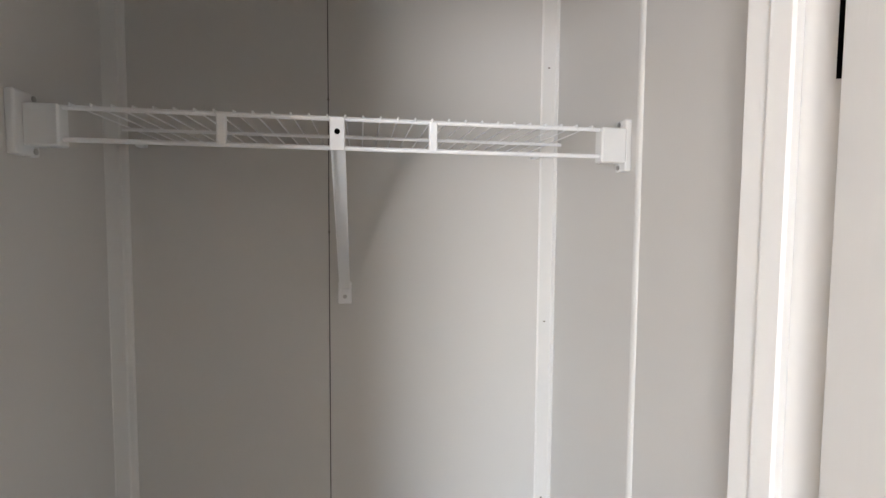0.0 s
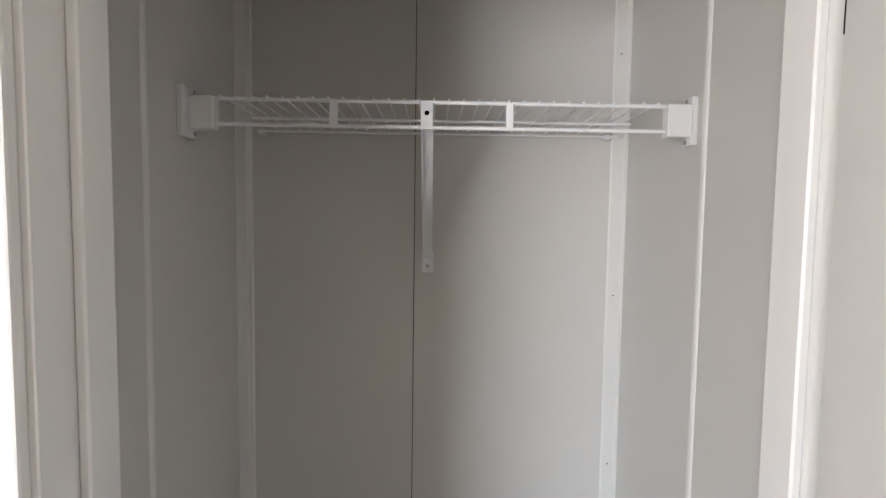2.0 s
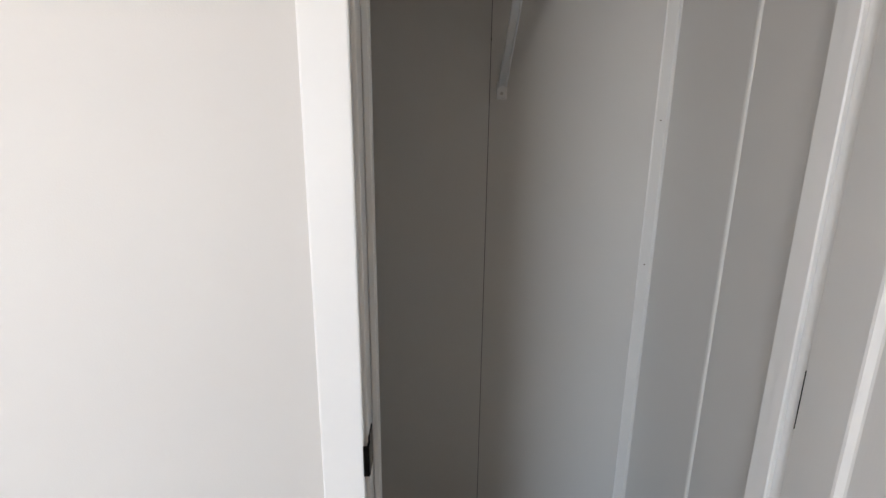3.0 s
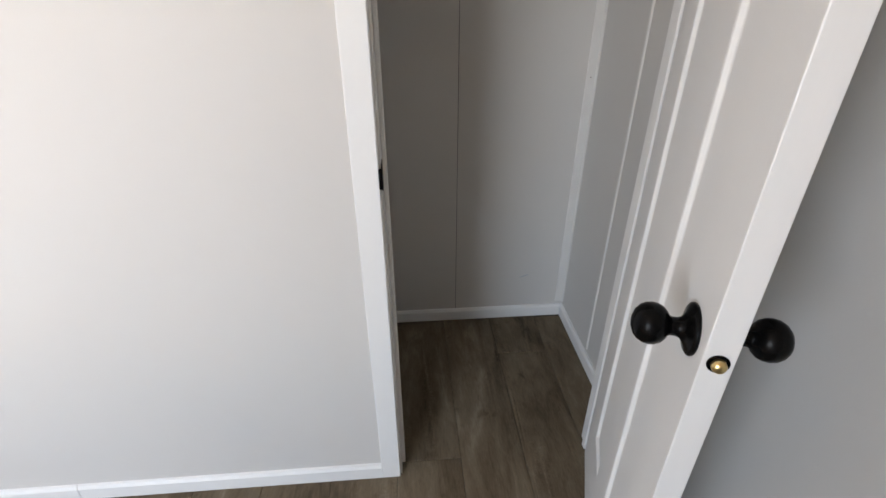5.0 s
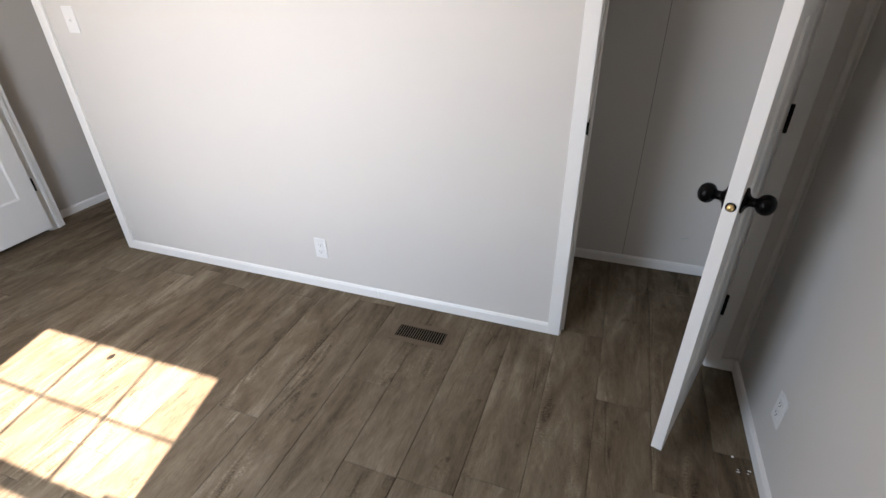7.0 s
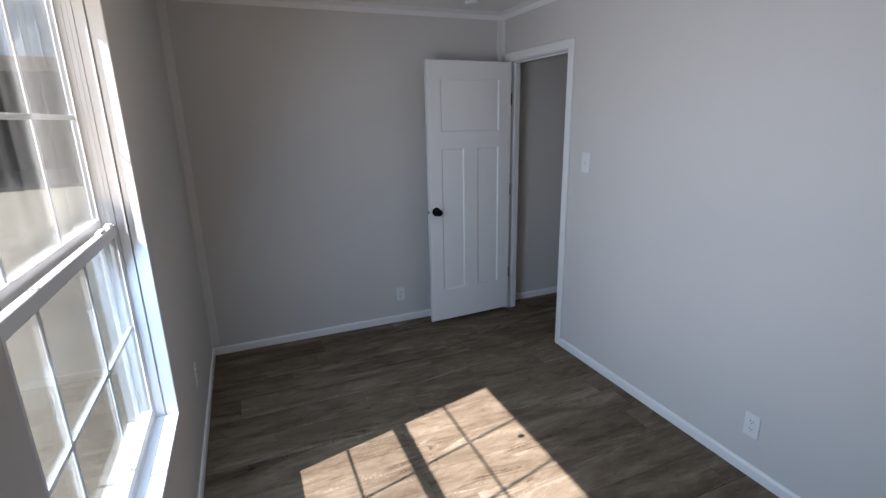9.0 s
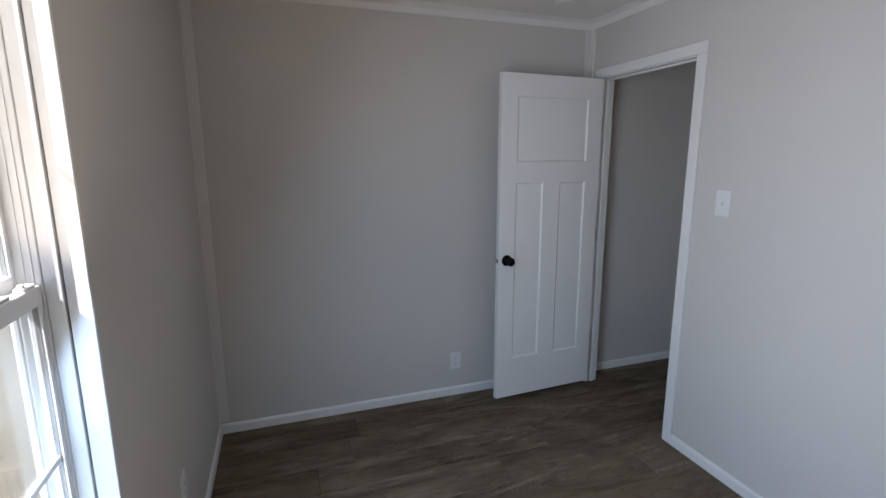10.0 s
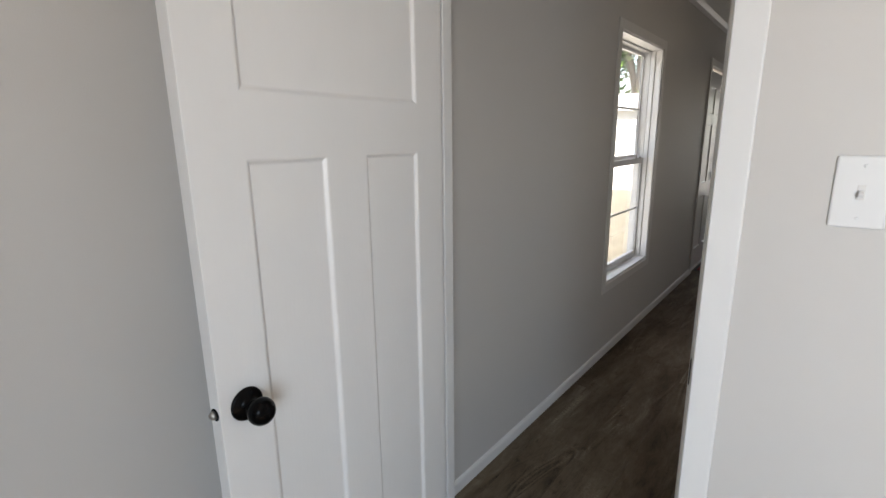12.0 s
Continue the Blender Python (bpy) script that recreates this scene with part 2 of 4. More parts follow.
KNOT = material("dark_wood_knot", (0.012, 0.009, 0.006), 0.5, var=0.3, scale=150, bump=0.0)


# ------------------------------------------------------------ mesh helpers
def box(bm, x0, x1, y0, y1, z0, z1, bevel=0.0, segments=1):
    r = bmesh.ops.create_cube(bm, size=1.0)["verts"]
    bmesh.ops.scale(bm, verts=r, vec=(abs(x1 - x0), abs(y1 - y0), abs(z1 - z0)))
    bmesh.ops.translate(bm, verts=r, vec=((x0 + x1) / 2, (y0 + y1) / 2, (z0 + z1) / 2))
    if bevel:
        edges = list({e for v in r for e in v.link_edges})
        bmesh.ops.bevel(bm, geom=edges, offset=bevel, segments=segments, affect="EDGES", profile=0.5)
    return bm


def boxes(*dims, bevel=0.0, segments=1):
    bm = bmesh.new()
    for d in dims:
        box(bm, *d, bevel=bevel, segments=segments)
    return bm


def rod(bm, a, b, r, n=10):
    a, b = Vector(a), Vector(b)
    m = Matrix.Translation((a + b) / 2) @ (b - a).to_track_quat("Z", "Y").to_matrix().to_4x4()
    bmesh.ops.create_cone(bm, cap_ends=True, segments=n, radius1=r, radius2=r, depth=(b - a).length, matrix=m)
    return bm


def lathe(profile, n=32, axis="Z"):
    """Turns (radius, height) pairs round z; axis Y lays the height along -y."""
    bm = bmesh.new()
    rings = []
    for r, h in profile:
        if r < 1e-6:
            rings.append([bm.verts.new((0, 0, h))])
        else:
            rings.append([bm.verts.new((r * math.cos(2 * math.pi * i / n), r * math.sin(2 * math.pi * i / n), h)) for i in range(n)])
    for p, q in zip(rings, rings[1:]):
        for i in range(n):
            j = (i + 1) % n
            if len(p) == 1 and len(q) == 1:
                continue
            if len(p) == 1:
                bm.faces.new((p[0], q[i], q[j]))
            elif len(q) == 1:
                bm.faces.new((p[i], p[j], q[0]))
            else:
                bm.faces.new((p[i], p[j], q[j], q[i]))
    if axis == "Y":
        bmesh.ops.rotate(bm, verts=bm.verts, matrix=Matrix.Rotation(radians(90), 3, "X"))
    bmesh.ops.recalc_face_normals(bm, faces=bm.faces)
    return bm


def extrude_profile(points, length, m):
    """A closed (u, v) outline, drawn in local x, z and pushed along local y by length, then laid by m."""
    bm = bmesh.new()
    a = [bm.verts.new((u, 0, v)) for u, v in points]
    b = [bm.verts.new((u, length, v)) for u, v in points]
    bm.faces.new(a)
    bm.faces.new(b[::-1])
    for i in range(len(a)):
        j = (i + 1) % len(a)
        bm.faces.new((a[j], a[i], b[i], b[j]))
    bmesh.ops.recalc_face_normals(bm, faces=bm.faces)
    bmesh.ops.transform(bm, matrix=m, verts=bm.verts)
    return bm


def solid(name, bm, mat, smooth=False):
    me = bpy.data.meshes.new(name)
    bm.to_mesh(me)
    bm.free()
    me.materials.append(mat)
    if smooth:
        me.polygons.foreach_set("use_smooth", [True] * len(me.polygons))
    return new(name, me)


def part(name, bm, mat, parent, label="", smooth=False):
    ob = solid(name, bm, mat, smooth)
    ob.parent = parent
    return tagged(ob, label)


def holder(name, label, category, m=None, group="", kind=""):
    ob = new(name)
    if m is not None:
        ob.matrix_world = m
    return tagged(ob, label, category, group, kind)


def setting(name, bm, mat, label, category):
    return tagged(solid(name, bm, mat), label, category, "", "structure")


# ------------------------------------------------------------ walls
XO, YO = XW - 0.13, YS - 0.146     # outer faces of the west and south walls
ZH = 2.50                 # hall ceiling
TOP = ZH + 0.03
setting("wall_north", boxes((XW, BX0 - 0.018, 0, WT, -0.01, TOP), (BX0 - 0.018, BX1 + 0.018, 0, WT, HD + 0.018, TOP), (BX1 + 0.018, CX0 - 0.018, 0, WT, -0.01, TOP),
                            (CX0 - 0.018, CX1 + 0.018, 0, WT, HD + 0.018, TOP), (CX1 + 0.018, XE, 0, WT, -0.01, TOP)), WALL,
        "light greige vinyl wallboard between bedroom, closet and hall", "wall")
setting("wall_south", boxes((XO, WX0, YO, YS, -0.3, TOP), (WX1, XE + 0.1, YO, YS, -0.3, TOP), (WX0, WX1, YO, YS, -0.3, WZ0), (WX0, WX1, YO, YS, WZ1, TOP)), WALL,
        "light greige wallboard of the outer wall around the bedroom window", "wall")
setting("wall_west", boxes((XO, XW, YS, VY0, -0.3, TOP), (XO, XW, VY0, VY1, -0.3, VZ0), (XO, XW, VY0, VY1, VZ1, TOP), (XO, XW, VY1, FY0, -0.3, TOP),
                           (XO, XW, FY0, FY1, 2.08, TOP), (XO, XW, FY1, HYN, -0.3, TOP)), WALL,
        "light greige wallboard running from bedroom into the hall", "wall")
setting("wall_east", boxes((XE, XE + 0.1, YS, CYB + 0.1, -0.3, TOP)), WALL, "light greige wallboard beside the closet", "wall")
setting("wall_closet_back", boxes((CXL - 0.07, 0.2492, CYB, CYB + 0.1, -0.01, TOP), (0.2512, XE, CYB, CYB + 0.1, -0.01, TOP)), WALL,
        "light greige panels with a dark joint at the closet's back", "wall")
setting("panel_joint", boxes((0.2492, 0.2512, CYB + 0.003, CYB + 0.1, -0.01, TOP)), SUBFLOOR, "dark open joint between two closet panels", "trim")
def closet_left(y):
    """The closet's left wall runs a little out of square."""
    return -0.124 - 0.058 * (y - 0.45)


bm = boxes((-0.24, 0.0, WT, CYB, -0.01, TOP))
for v in bm.verts:
    v.co.x = closet_left(v.co.y) if v.co.x > -0.1 else v.co.x
setting("wall_closet_side", bm, WALL, "light greige panel at the closet's side", "wall")
setting("wall_hall_east", boxes((HXE, HXE + 0.1, WT, HYN, -0.01, TOP)), WALL, "light greige wallboard closing the hall", "wall")
setting("wall_hall_end", boxes((XO, -3.45, HYN, HYN + 0.146, -0.3, TOP), (-2.65, HXE + 0.1, HYN, HYN + 0.146, -0.3, TOP), (-3.45, -2.65, HYN, HYN + 0.146, -0.3, 0.5), (-3.45, -2.65, HYN, HYN + 0.146, 2.03, TOP)), WALL, "light greige wallboard at the hall's end", "wall")
setting("ceiling", boxes((XO, XE + 0.1, YO, 0.045, ZC, ZC + 0.04), (CXL - 0.07, XE + 0.1, 0.045, CYB + 0.1, ZC, ZC + 0.04)), CEIL, "white textured ceiling board", "ceiling")
setting("ceiling_hall", boxes((XO, HXE + 0.1, 0.045, HYN + 0.1, ZH, ZH + 0.04)), CEIL, "white ceiling board over the hall", "ceiling")
setting("roof_deck", boxes((XO - 0.25, XE + 0.3, YO - 0.25, HYN + 0.3, TOP + 0.02, TOP + 0.12)), ROOFM, "metal roof over the rooms", "roof")


# ------------------------------------------------------------ trim
def base_profile(h=0.057, t=0.012):
    return [(0, 0), (t, 0), (t, h - 0.012), (t * 0.55, h - 0.002), (0, h)]


def baseboard(x0, y0, x1, y1):
    """Baseboard from one floor point to the next; its face is on the left of the way."""
    a, b = Vector((x0, y0, 0)), Vector((x1, y1, 0))
    d = (b - a).normalized()
    side = Vector((-d.y, d.x, 0))
    m = Matrix(((side.x, d.x, 0, a.x), (side.y, d.y, 0, a.y), (0, 0, 1, 0.001), (0, 0, 0, 1)))
    return setting("baseboard", extrude_profile(base_profile(), (b - a).length, m), TRIM, "thin white baseboard along the wall", "baseboard")


CW = 0.057      # casing width
for run in ((-0.955, -0.0003, BX1 + CW - 0.001, -0.0003), (CX0 - CW - 0.005, 0, -0.9535, 0), (XE - 0.0125, 0, CX1 + CW + 0.003, 0),
            (XW, -0.0125, XW, YS), (XW + 0.0125, YS, XE, YS), (XE, YS, XE, -0.0005),
            (XE, WT, XE, CYB), (XE - 0.0125, CYB, CXL, CYB), (closet_left(CYB), CYB - 0.0125, closet_left(WT), WT), (XW, FY0 - 0.06, XW, WT), (XW, HYN, XW, FY1 + 0.06),
            (HXE, WT, HXE, HYN), (HXE - 0.0125, HYN, XW + 0.0125, HYN)):
    baseboard(*run)


def corner_trim(x, y, sx, sy, leg_x, leg_y, z0, z1, mat, name="corner_trim"):
    """Upright angle strip in an inner corner; sx, sy point into the room."""
    t = 0.004
    bm = bmesh.new()
    pts = [(0, 0), (leg_x * sx, 0), (leg_x * sx, t * sy * 0.5), ((leg_x - 0.003) * sx, t * sy), (t * 1.6 * sx, t * sy * 1.05), (t * sx * 1.05, t * 1.6 * sy), (t * sx, (leg_y - 0.003) * sy), (t * sx * 0.5, leg_y * sy), (0, leg_y * sy)]
    a = [bm.verts.new((x + u, y + v, z0)) for u, v in pts]
    b = [bm.verts.new((x + u, y + v, z1)) for u, v in pts]
    bm.faces.new(a), bm.faces.new(b[::-1])
    for i in range(len(a)):
        j = (i + 1) % len(a)
        bm.faces.new((a[i], a[j], b[j], b[i]))
    bmesh.ops.recalc_face_normals(bm, faces=bm.faces)
    return setting(name, bm, mat, "pale flat strip covering an inner wall corner", "trim")


ZT = ZC - 0.05
corner_trim(XW, YS, 1, 1, 0.045, 0.048, 0.073, ZT, GREYTRIM)
corner_trim(XW, YN, 1, -1, 0.045, 0.045, 0.073, ZT, GREYTRIM)
corner_trim(XE, YN, -1, -1, 0.022, 0.030, 0.073, ZT, GREYTRIM)
corner_trim(XE, CYB, -1, -1, 0.036, 0.012, 0.073, ZC, GREYTRIM)
corner_trim(CXL, CYB, 1, -1, 0.018, 0.062, 0.073, ZC, GREYTRIM)


def ceiling_trim(x0, y0, x1, y1, z=ZC):
    a, b = Vector((x0, y0, 0)), Vector((x1, y1, 0))
    d = (b - a).normalized()
    side = Vector((-d.y, d.x, 0))
    m = Matrix(((side.x, d.x, 0, a.x), (side.y, d.y, 0, a.y), (0, 0, 1, z), (0, 0, 0, 1)))
    pts = [(0, 0), (0.045, 0), (0.045, -0.003), (0.040, -0.005), (0.012, -0.018), (0.006, -0.045), (0.004, -0.050), (0, -0.050)]
    return setting("ceiling_trim", extrude_profile(pts, (b - a).length, m), TRIM, "white cove strip between wall and ceiling", "trim")


for run in ((XE, 0, XW, 0), (XW, -0.001, XW, YS), (XW, YS, XE, YS), (XE, YS, XE, 0), (XW, HYN, XW, WT, ZH), (HXE, WT, HXE, HYN, ZH)):
    ceiling_trim(*run)


def batten(x, y, normal):
    """Half-round strip over a panel joint."""
    bm = bmesh.new()
    r = 0.0075
    for i in range(7):
        a = math.pi * i / 6
        for z in (0.073, ZC):
            bm.verts.new((x + normal * 0.0045 * math.sin(a), y + r * math.cos(a), z))
    bm.verts.ensure_lookup_table()
    v = bm.verts
    for i in range(6):
        bm.faces.new((v[2 * i], v[2 * i + 1], v[2 * i + 3], v[2 * i + 2]))
    bm.faces.new([v[2 * i] for i in range(7)])
    bm.faces.new([v[2 * i + 1] for i in range(7)])
    bm.faces.new((v[0], v[1], v[13], v[12]))
    bmesh.ops.recalc_face_normals(bm, faces=bm.faces)
    return setting("panel_batten", bm, GREYTRIM, "slim pale bead over a panel joint in the closet", "trim")


batten(XE, 0.439, -1)
batten(closet_left(0.344), 0.344, 1)


# ------------------------------------------------------------ door frames
def door_frame(name, x0, x1, label, hinge_east, both=True):
    """Jamb lining with stops, and casing on the bedroom side."""
    f = holder(name, label, "door frame", None, "", "structure")
    j = 0.0178
    for nm, dims in (("jamb", (x0 - j, x0, -0.001, WT + 0.001, 0, HD)), ("jamb", (x1, x1 + j, -0.001, WT + 0.001, 0, HD)), ("head_jamb", (x0 - j, x1 + j, -0.001, WT + 0.001, HD, HD + j))):
        part(nm, boxes(dims, bevel=0.0012), TRIM, f)
    for nm, dims in (("stop", (x0, x0 + 0.010, 0.038, 0.060, 0, HD)), ("stop", (x1 - 0.010, x1, 0.038, 0.060, 0, HD)), ("head_stop", (x0 + 0.010, x1 - 0.010, 0.038, 0.060, HD - 0.010, HD))):
        part(nm, boxes(dims, bevel=0.002), TRIM, f)
    e = 0.005
    for side, ya, yb in ((0, -0.013, -0.0005),):
        part("casing", boxes((x0 - e - CW, x0 - e, ya, yb, 0.0005, HD + e), bevel=0.003, segments=2), TRIM, f)
        part("casing", boxes((x1 + e, x1 + e + CW, ya, yb, 0.0005, HD + e), bevel=0.003, segments=2), TRIM, f)
        part("head_casing", boxes((x0 - e - CW, x1 + e + CW, ya, yb, HD + e + 0.0005, HD + e + CW), bevel=0.003, segments=2), TRIM, f)
    return f


bed_frame = door_frame("door_frame_1", BX0, BX1, "white painted casing and jamb of the bedroom doorway", False)
clo_frame = door_frame("door_frame_2", CX0, CX1, "white painted casing and jamb of the closet doorway", True)
part("strike_plate", boxes((CX0 - 0.0005, CX0 + 0.0016, -0.004, 0.028, 0.965, 1.025), bevel=0.0005), BRONZE, clo_frame, "black strike plate with a curled lip")
part("strike_lip", boxes((CX0 - 0.006, CX0 + 0.0022, -0.0165, -0.0128, 0.972, 1.018), (CX0 - 0.001, CX0 + 0.0022, -0.0130, -0.003, 0.972, 1.018), bevel=0.0008), BRONZE, clo_frame)
part("strike_plate", boxes((BX1 - 0.0016, BX1 + 0.0005, -0.004, 0.028, 0.90, 0.96), bevel=0.0005), BRONZE, bed_frame, "black strike plate")


# ------------------------------------------------------------ doors
def panel_leaf(w, h, t, panels, depth=0.008, slope=0.013):
    """Moulded leaf from x 0 to w, y 0 to t: sunk panels with sloped edges on both faces."""
    bm = bmesh.new()
    xs = sorted({0, w, *[p[0] for p in panels], *[p[1] for p in panels]})
    zs = sorted({0, h, *[p[2] for p in panels], *[p[3] for p in panels]})

    def quad(pts):
        bm.faces.new([bm.verts.new(p) for p in pts])
    for y, s in ((0, 1), (t, -1)):
        for xa, xb in zip(xs, xs[1:]):
            for za, zb in zip(zs, zs[1:]):
                cx, cz = (xa + xb) / 2, (za + zb) / 2
                if any(p[0] < cx < p[1] and p[2] < cz < p[3] for p in panels):
                    continue
                quad([(xa, y, za), (xb, y, za), (xb, y, zb), (xa, y, zb)])
        for xa, xb, za, zb in panels:
            loops = []
            for k, d in ((0, 0), (0.3, 0.15), (0.75, 0.85), (1, 1)):
                o, dd = slope * k, depth * d * s
                loops.append([(xa + o, y + dd, za + o), (xb - o, y + dd, za + o), (xb - o, y + dd, zb - o), (xa + o, y + dd, zb - o)])
            for p, q in zip(loops, loops[1:]):
                for i in range(4):
                    k = (i + 1) % 4
                    quad([p[i], p[k], q[k], q[i]])
            quad(loops[-1])
    for xa, xb in zip(xs, xs[1:]):
        quad([(xa, 0, 0), (xb, 0, 0), (xb, t, 0), (xa, t, 0)])
        quad([(xa, 0, h), (xb, 0, h), (xb, t, h), (xa, t, h)])
    for za, zb in zip(zs, zs[1:]):
        quad([(0, 0, za), (0, t, za), (0, t, zb), (0, 0, zb)])
        quad([(w, 0, za), (w, t, za), (w, t, zb), (w, 0, zb)])
    bmesh.ops.remove_doubles(bm, verts=bm.verts, dist=0.0002)
    bmesh.ops.recalc_face_normals(bm, faces=bm.faces)
    return bm


KNOB = [(0, 0), (0.033, 0), (0.034, 0.002), (0.0335, 0.0045), (0.030, 0.007), (0.020, 0.010), (0.0135, 0.015), (0.0120, 0.020), (0.0120, 0.026),
        (0.0135, 0.0295), (0.0185, 0.0325), (0.0235, 0.0375), (0.0263, 0.044), (0.0270, 0.0505), (0.0258, 0.0575), (0.0222, 0.0640), (0.0165, 0.0690), (0.0085, 0.0722), (0, 0.0733)]


def hinged_door(name, w, h, t, mirrored, label, pin, turn, zk, latch_mat, hinges, panels, back=0.0):
    """Three-panel leaf with ball knobs, latch and three hinges. The pin is the origin; the leaf runs along +x, or -x when mirrored."""
    d = holder(name, label, "door", pose(*pin, 0, 0, turn), "", "structure")
    st, ml, low, mid0, mid1, top = panels
    pw = (w - 2 * st - ml) / 2
    panels = ((st, w - st, mid1, top), (st, st + pw, low, mid0), (st + pw + ml, w - st, low, mid0))
    bm = panel_leaf(w, h, t, panels)
    if mirrored:
        bmesh.ops.scale(bm, verts=bm.verts, vec=(-1, 1, 1))
        bmesh.ops.reverse_faces(bm, faces=bm.faces)
    s = -1 if mirrored else 1
    bmesh.ops.translate(bm, verts=bm.verts, vec=(s * back, 0.004, 0))
    w = w + back
    leaf = part("leaf", bm, DOOR, d)
    mod = leaf.modifiers.new("worn_edges", "BEVEL")
    mod.width, mod.segments, mod.limit_method, mod.angle_limit = 0.0015, 2, "ANGLE", radians(60)
    kx = s * (w - 0.054)
    for side in (0, 1):
        bm = lathe(KNOB, 36, "Y")
        if side:
            bmesh.ops.scale(bm, verts=bm.verts, vec=(1, -1, 1))
            bmesh.ops.reverse_faces(bm, faces=bm.faces)
        bmesh.ops.translate(bm, verts=bm.verts, vec=(kx, 0.004 + (t if side else 0), zk))
        part("knob", bm, BRONZE, d, "matte black ball knob on a round rose", smooth=True)
    bm = bmesh.new()
    rod(bm, (s * (w - 0.004), 0.004 + t / 2, zk - 0.004), (s * (w + 0.0012), 0.004 + t / 2, zk - 0.004), 0.0125, 24)
    plate = part("latch_plate", bm, BRONZE, d, "round black latch face in the door's edge")
    bm = lathe([(0, 0.0), (0.0085, 0.0), (0.0085, 0.006), (0.006, 0.0095), (0, 0.0105)], 20)
    bmesh.ops.rotate(bm, verts=bm.verts, matrix=Matrix.Rotation(radians(90 * s), 3, "Y"))
    bmesh.ops.translate(bm, verts=bm.verts, vec=(s * (w + 0.001), 0.004 + t / 2, zk - 0.004))
    part("latch_bolt", bm, latch_mat, d, "short round latch bolt", smooth=True)
    for zh in hinges:
        hg = part("hinge", boxes((min(0, s * -0.0015), max(0, s * 0.0008), 0.0055, 0.004 + t * 0.9, zh - 0.044, zh + 0.044)), BRONZE, d, "black butt hinge")
        bm = bmesh.new()
        rod(bm, (0, -0.002, zh - 0.046), (0, -0.002, zh + 0.046), 0.0062, 14)
        for k in (-0.015, 0.015):
            rod(bm, (0, -0.002, zh + k - 0.0006), (0, -0.002, zh + k + 0.0006), 0.0066, 14)
        part("hinge_knuckle", bm, BRONZE, hg, "", smooth=False)
        bm = boxes((min(-s * 0.004, -s * 0.0015), max(-s * 0.004, -s * 0.0015), 0.0, 0.034, zh - 0.044, zh + 0.044))
        bmesh.ops.rotate(bm, cent=(0, 0, 0), matrix=Matrix.Rotation(radians(-turn), 3, "Z"), verts=bm.verts)
        part("hinge_plate", bm, BRONZE, hg)
    return d


hinged_door("door_1", 0.714, 1.986, 0.035, False, "white three-panel bedroom door standing open by the wall", (BX0 + 0.004, -0.016, 0.036), -87.0, 0.899, STEEL, (1.719, 1.012, 0.300), (0.106, 0.114, 0.253, 1.366, 1.485, 1.866))
hinged_door("door_2", 0.592, 1.950, 0.035, True, "white three-panel closet door standing open", (CX1 + 0.004, -0.022, 0.068), 71.0, 0.920, BRASS, (1.744, 1.010, 0.268), (0.112, 0.112, 0.205, 1.337, 1.459, 1.849), back=0.010)



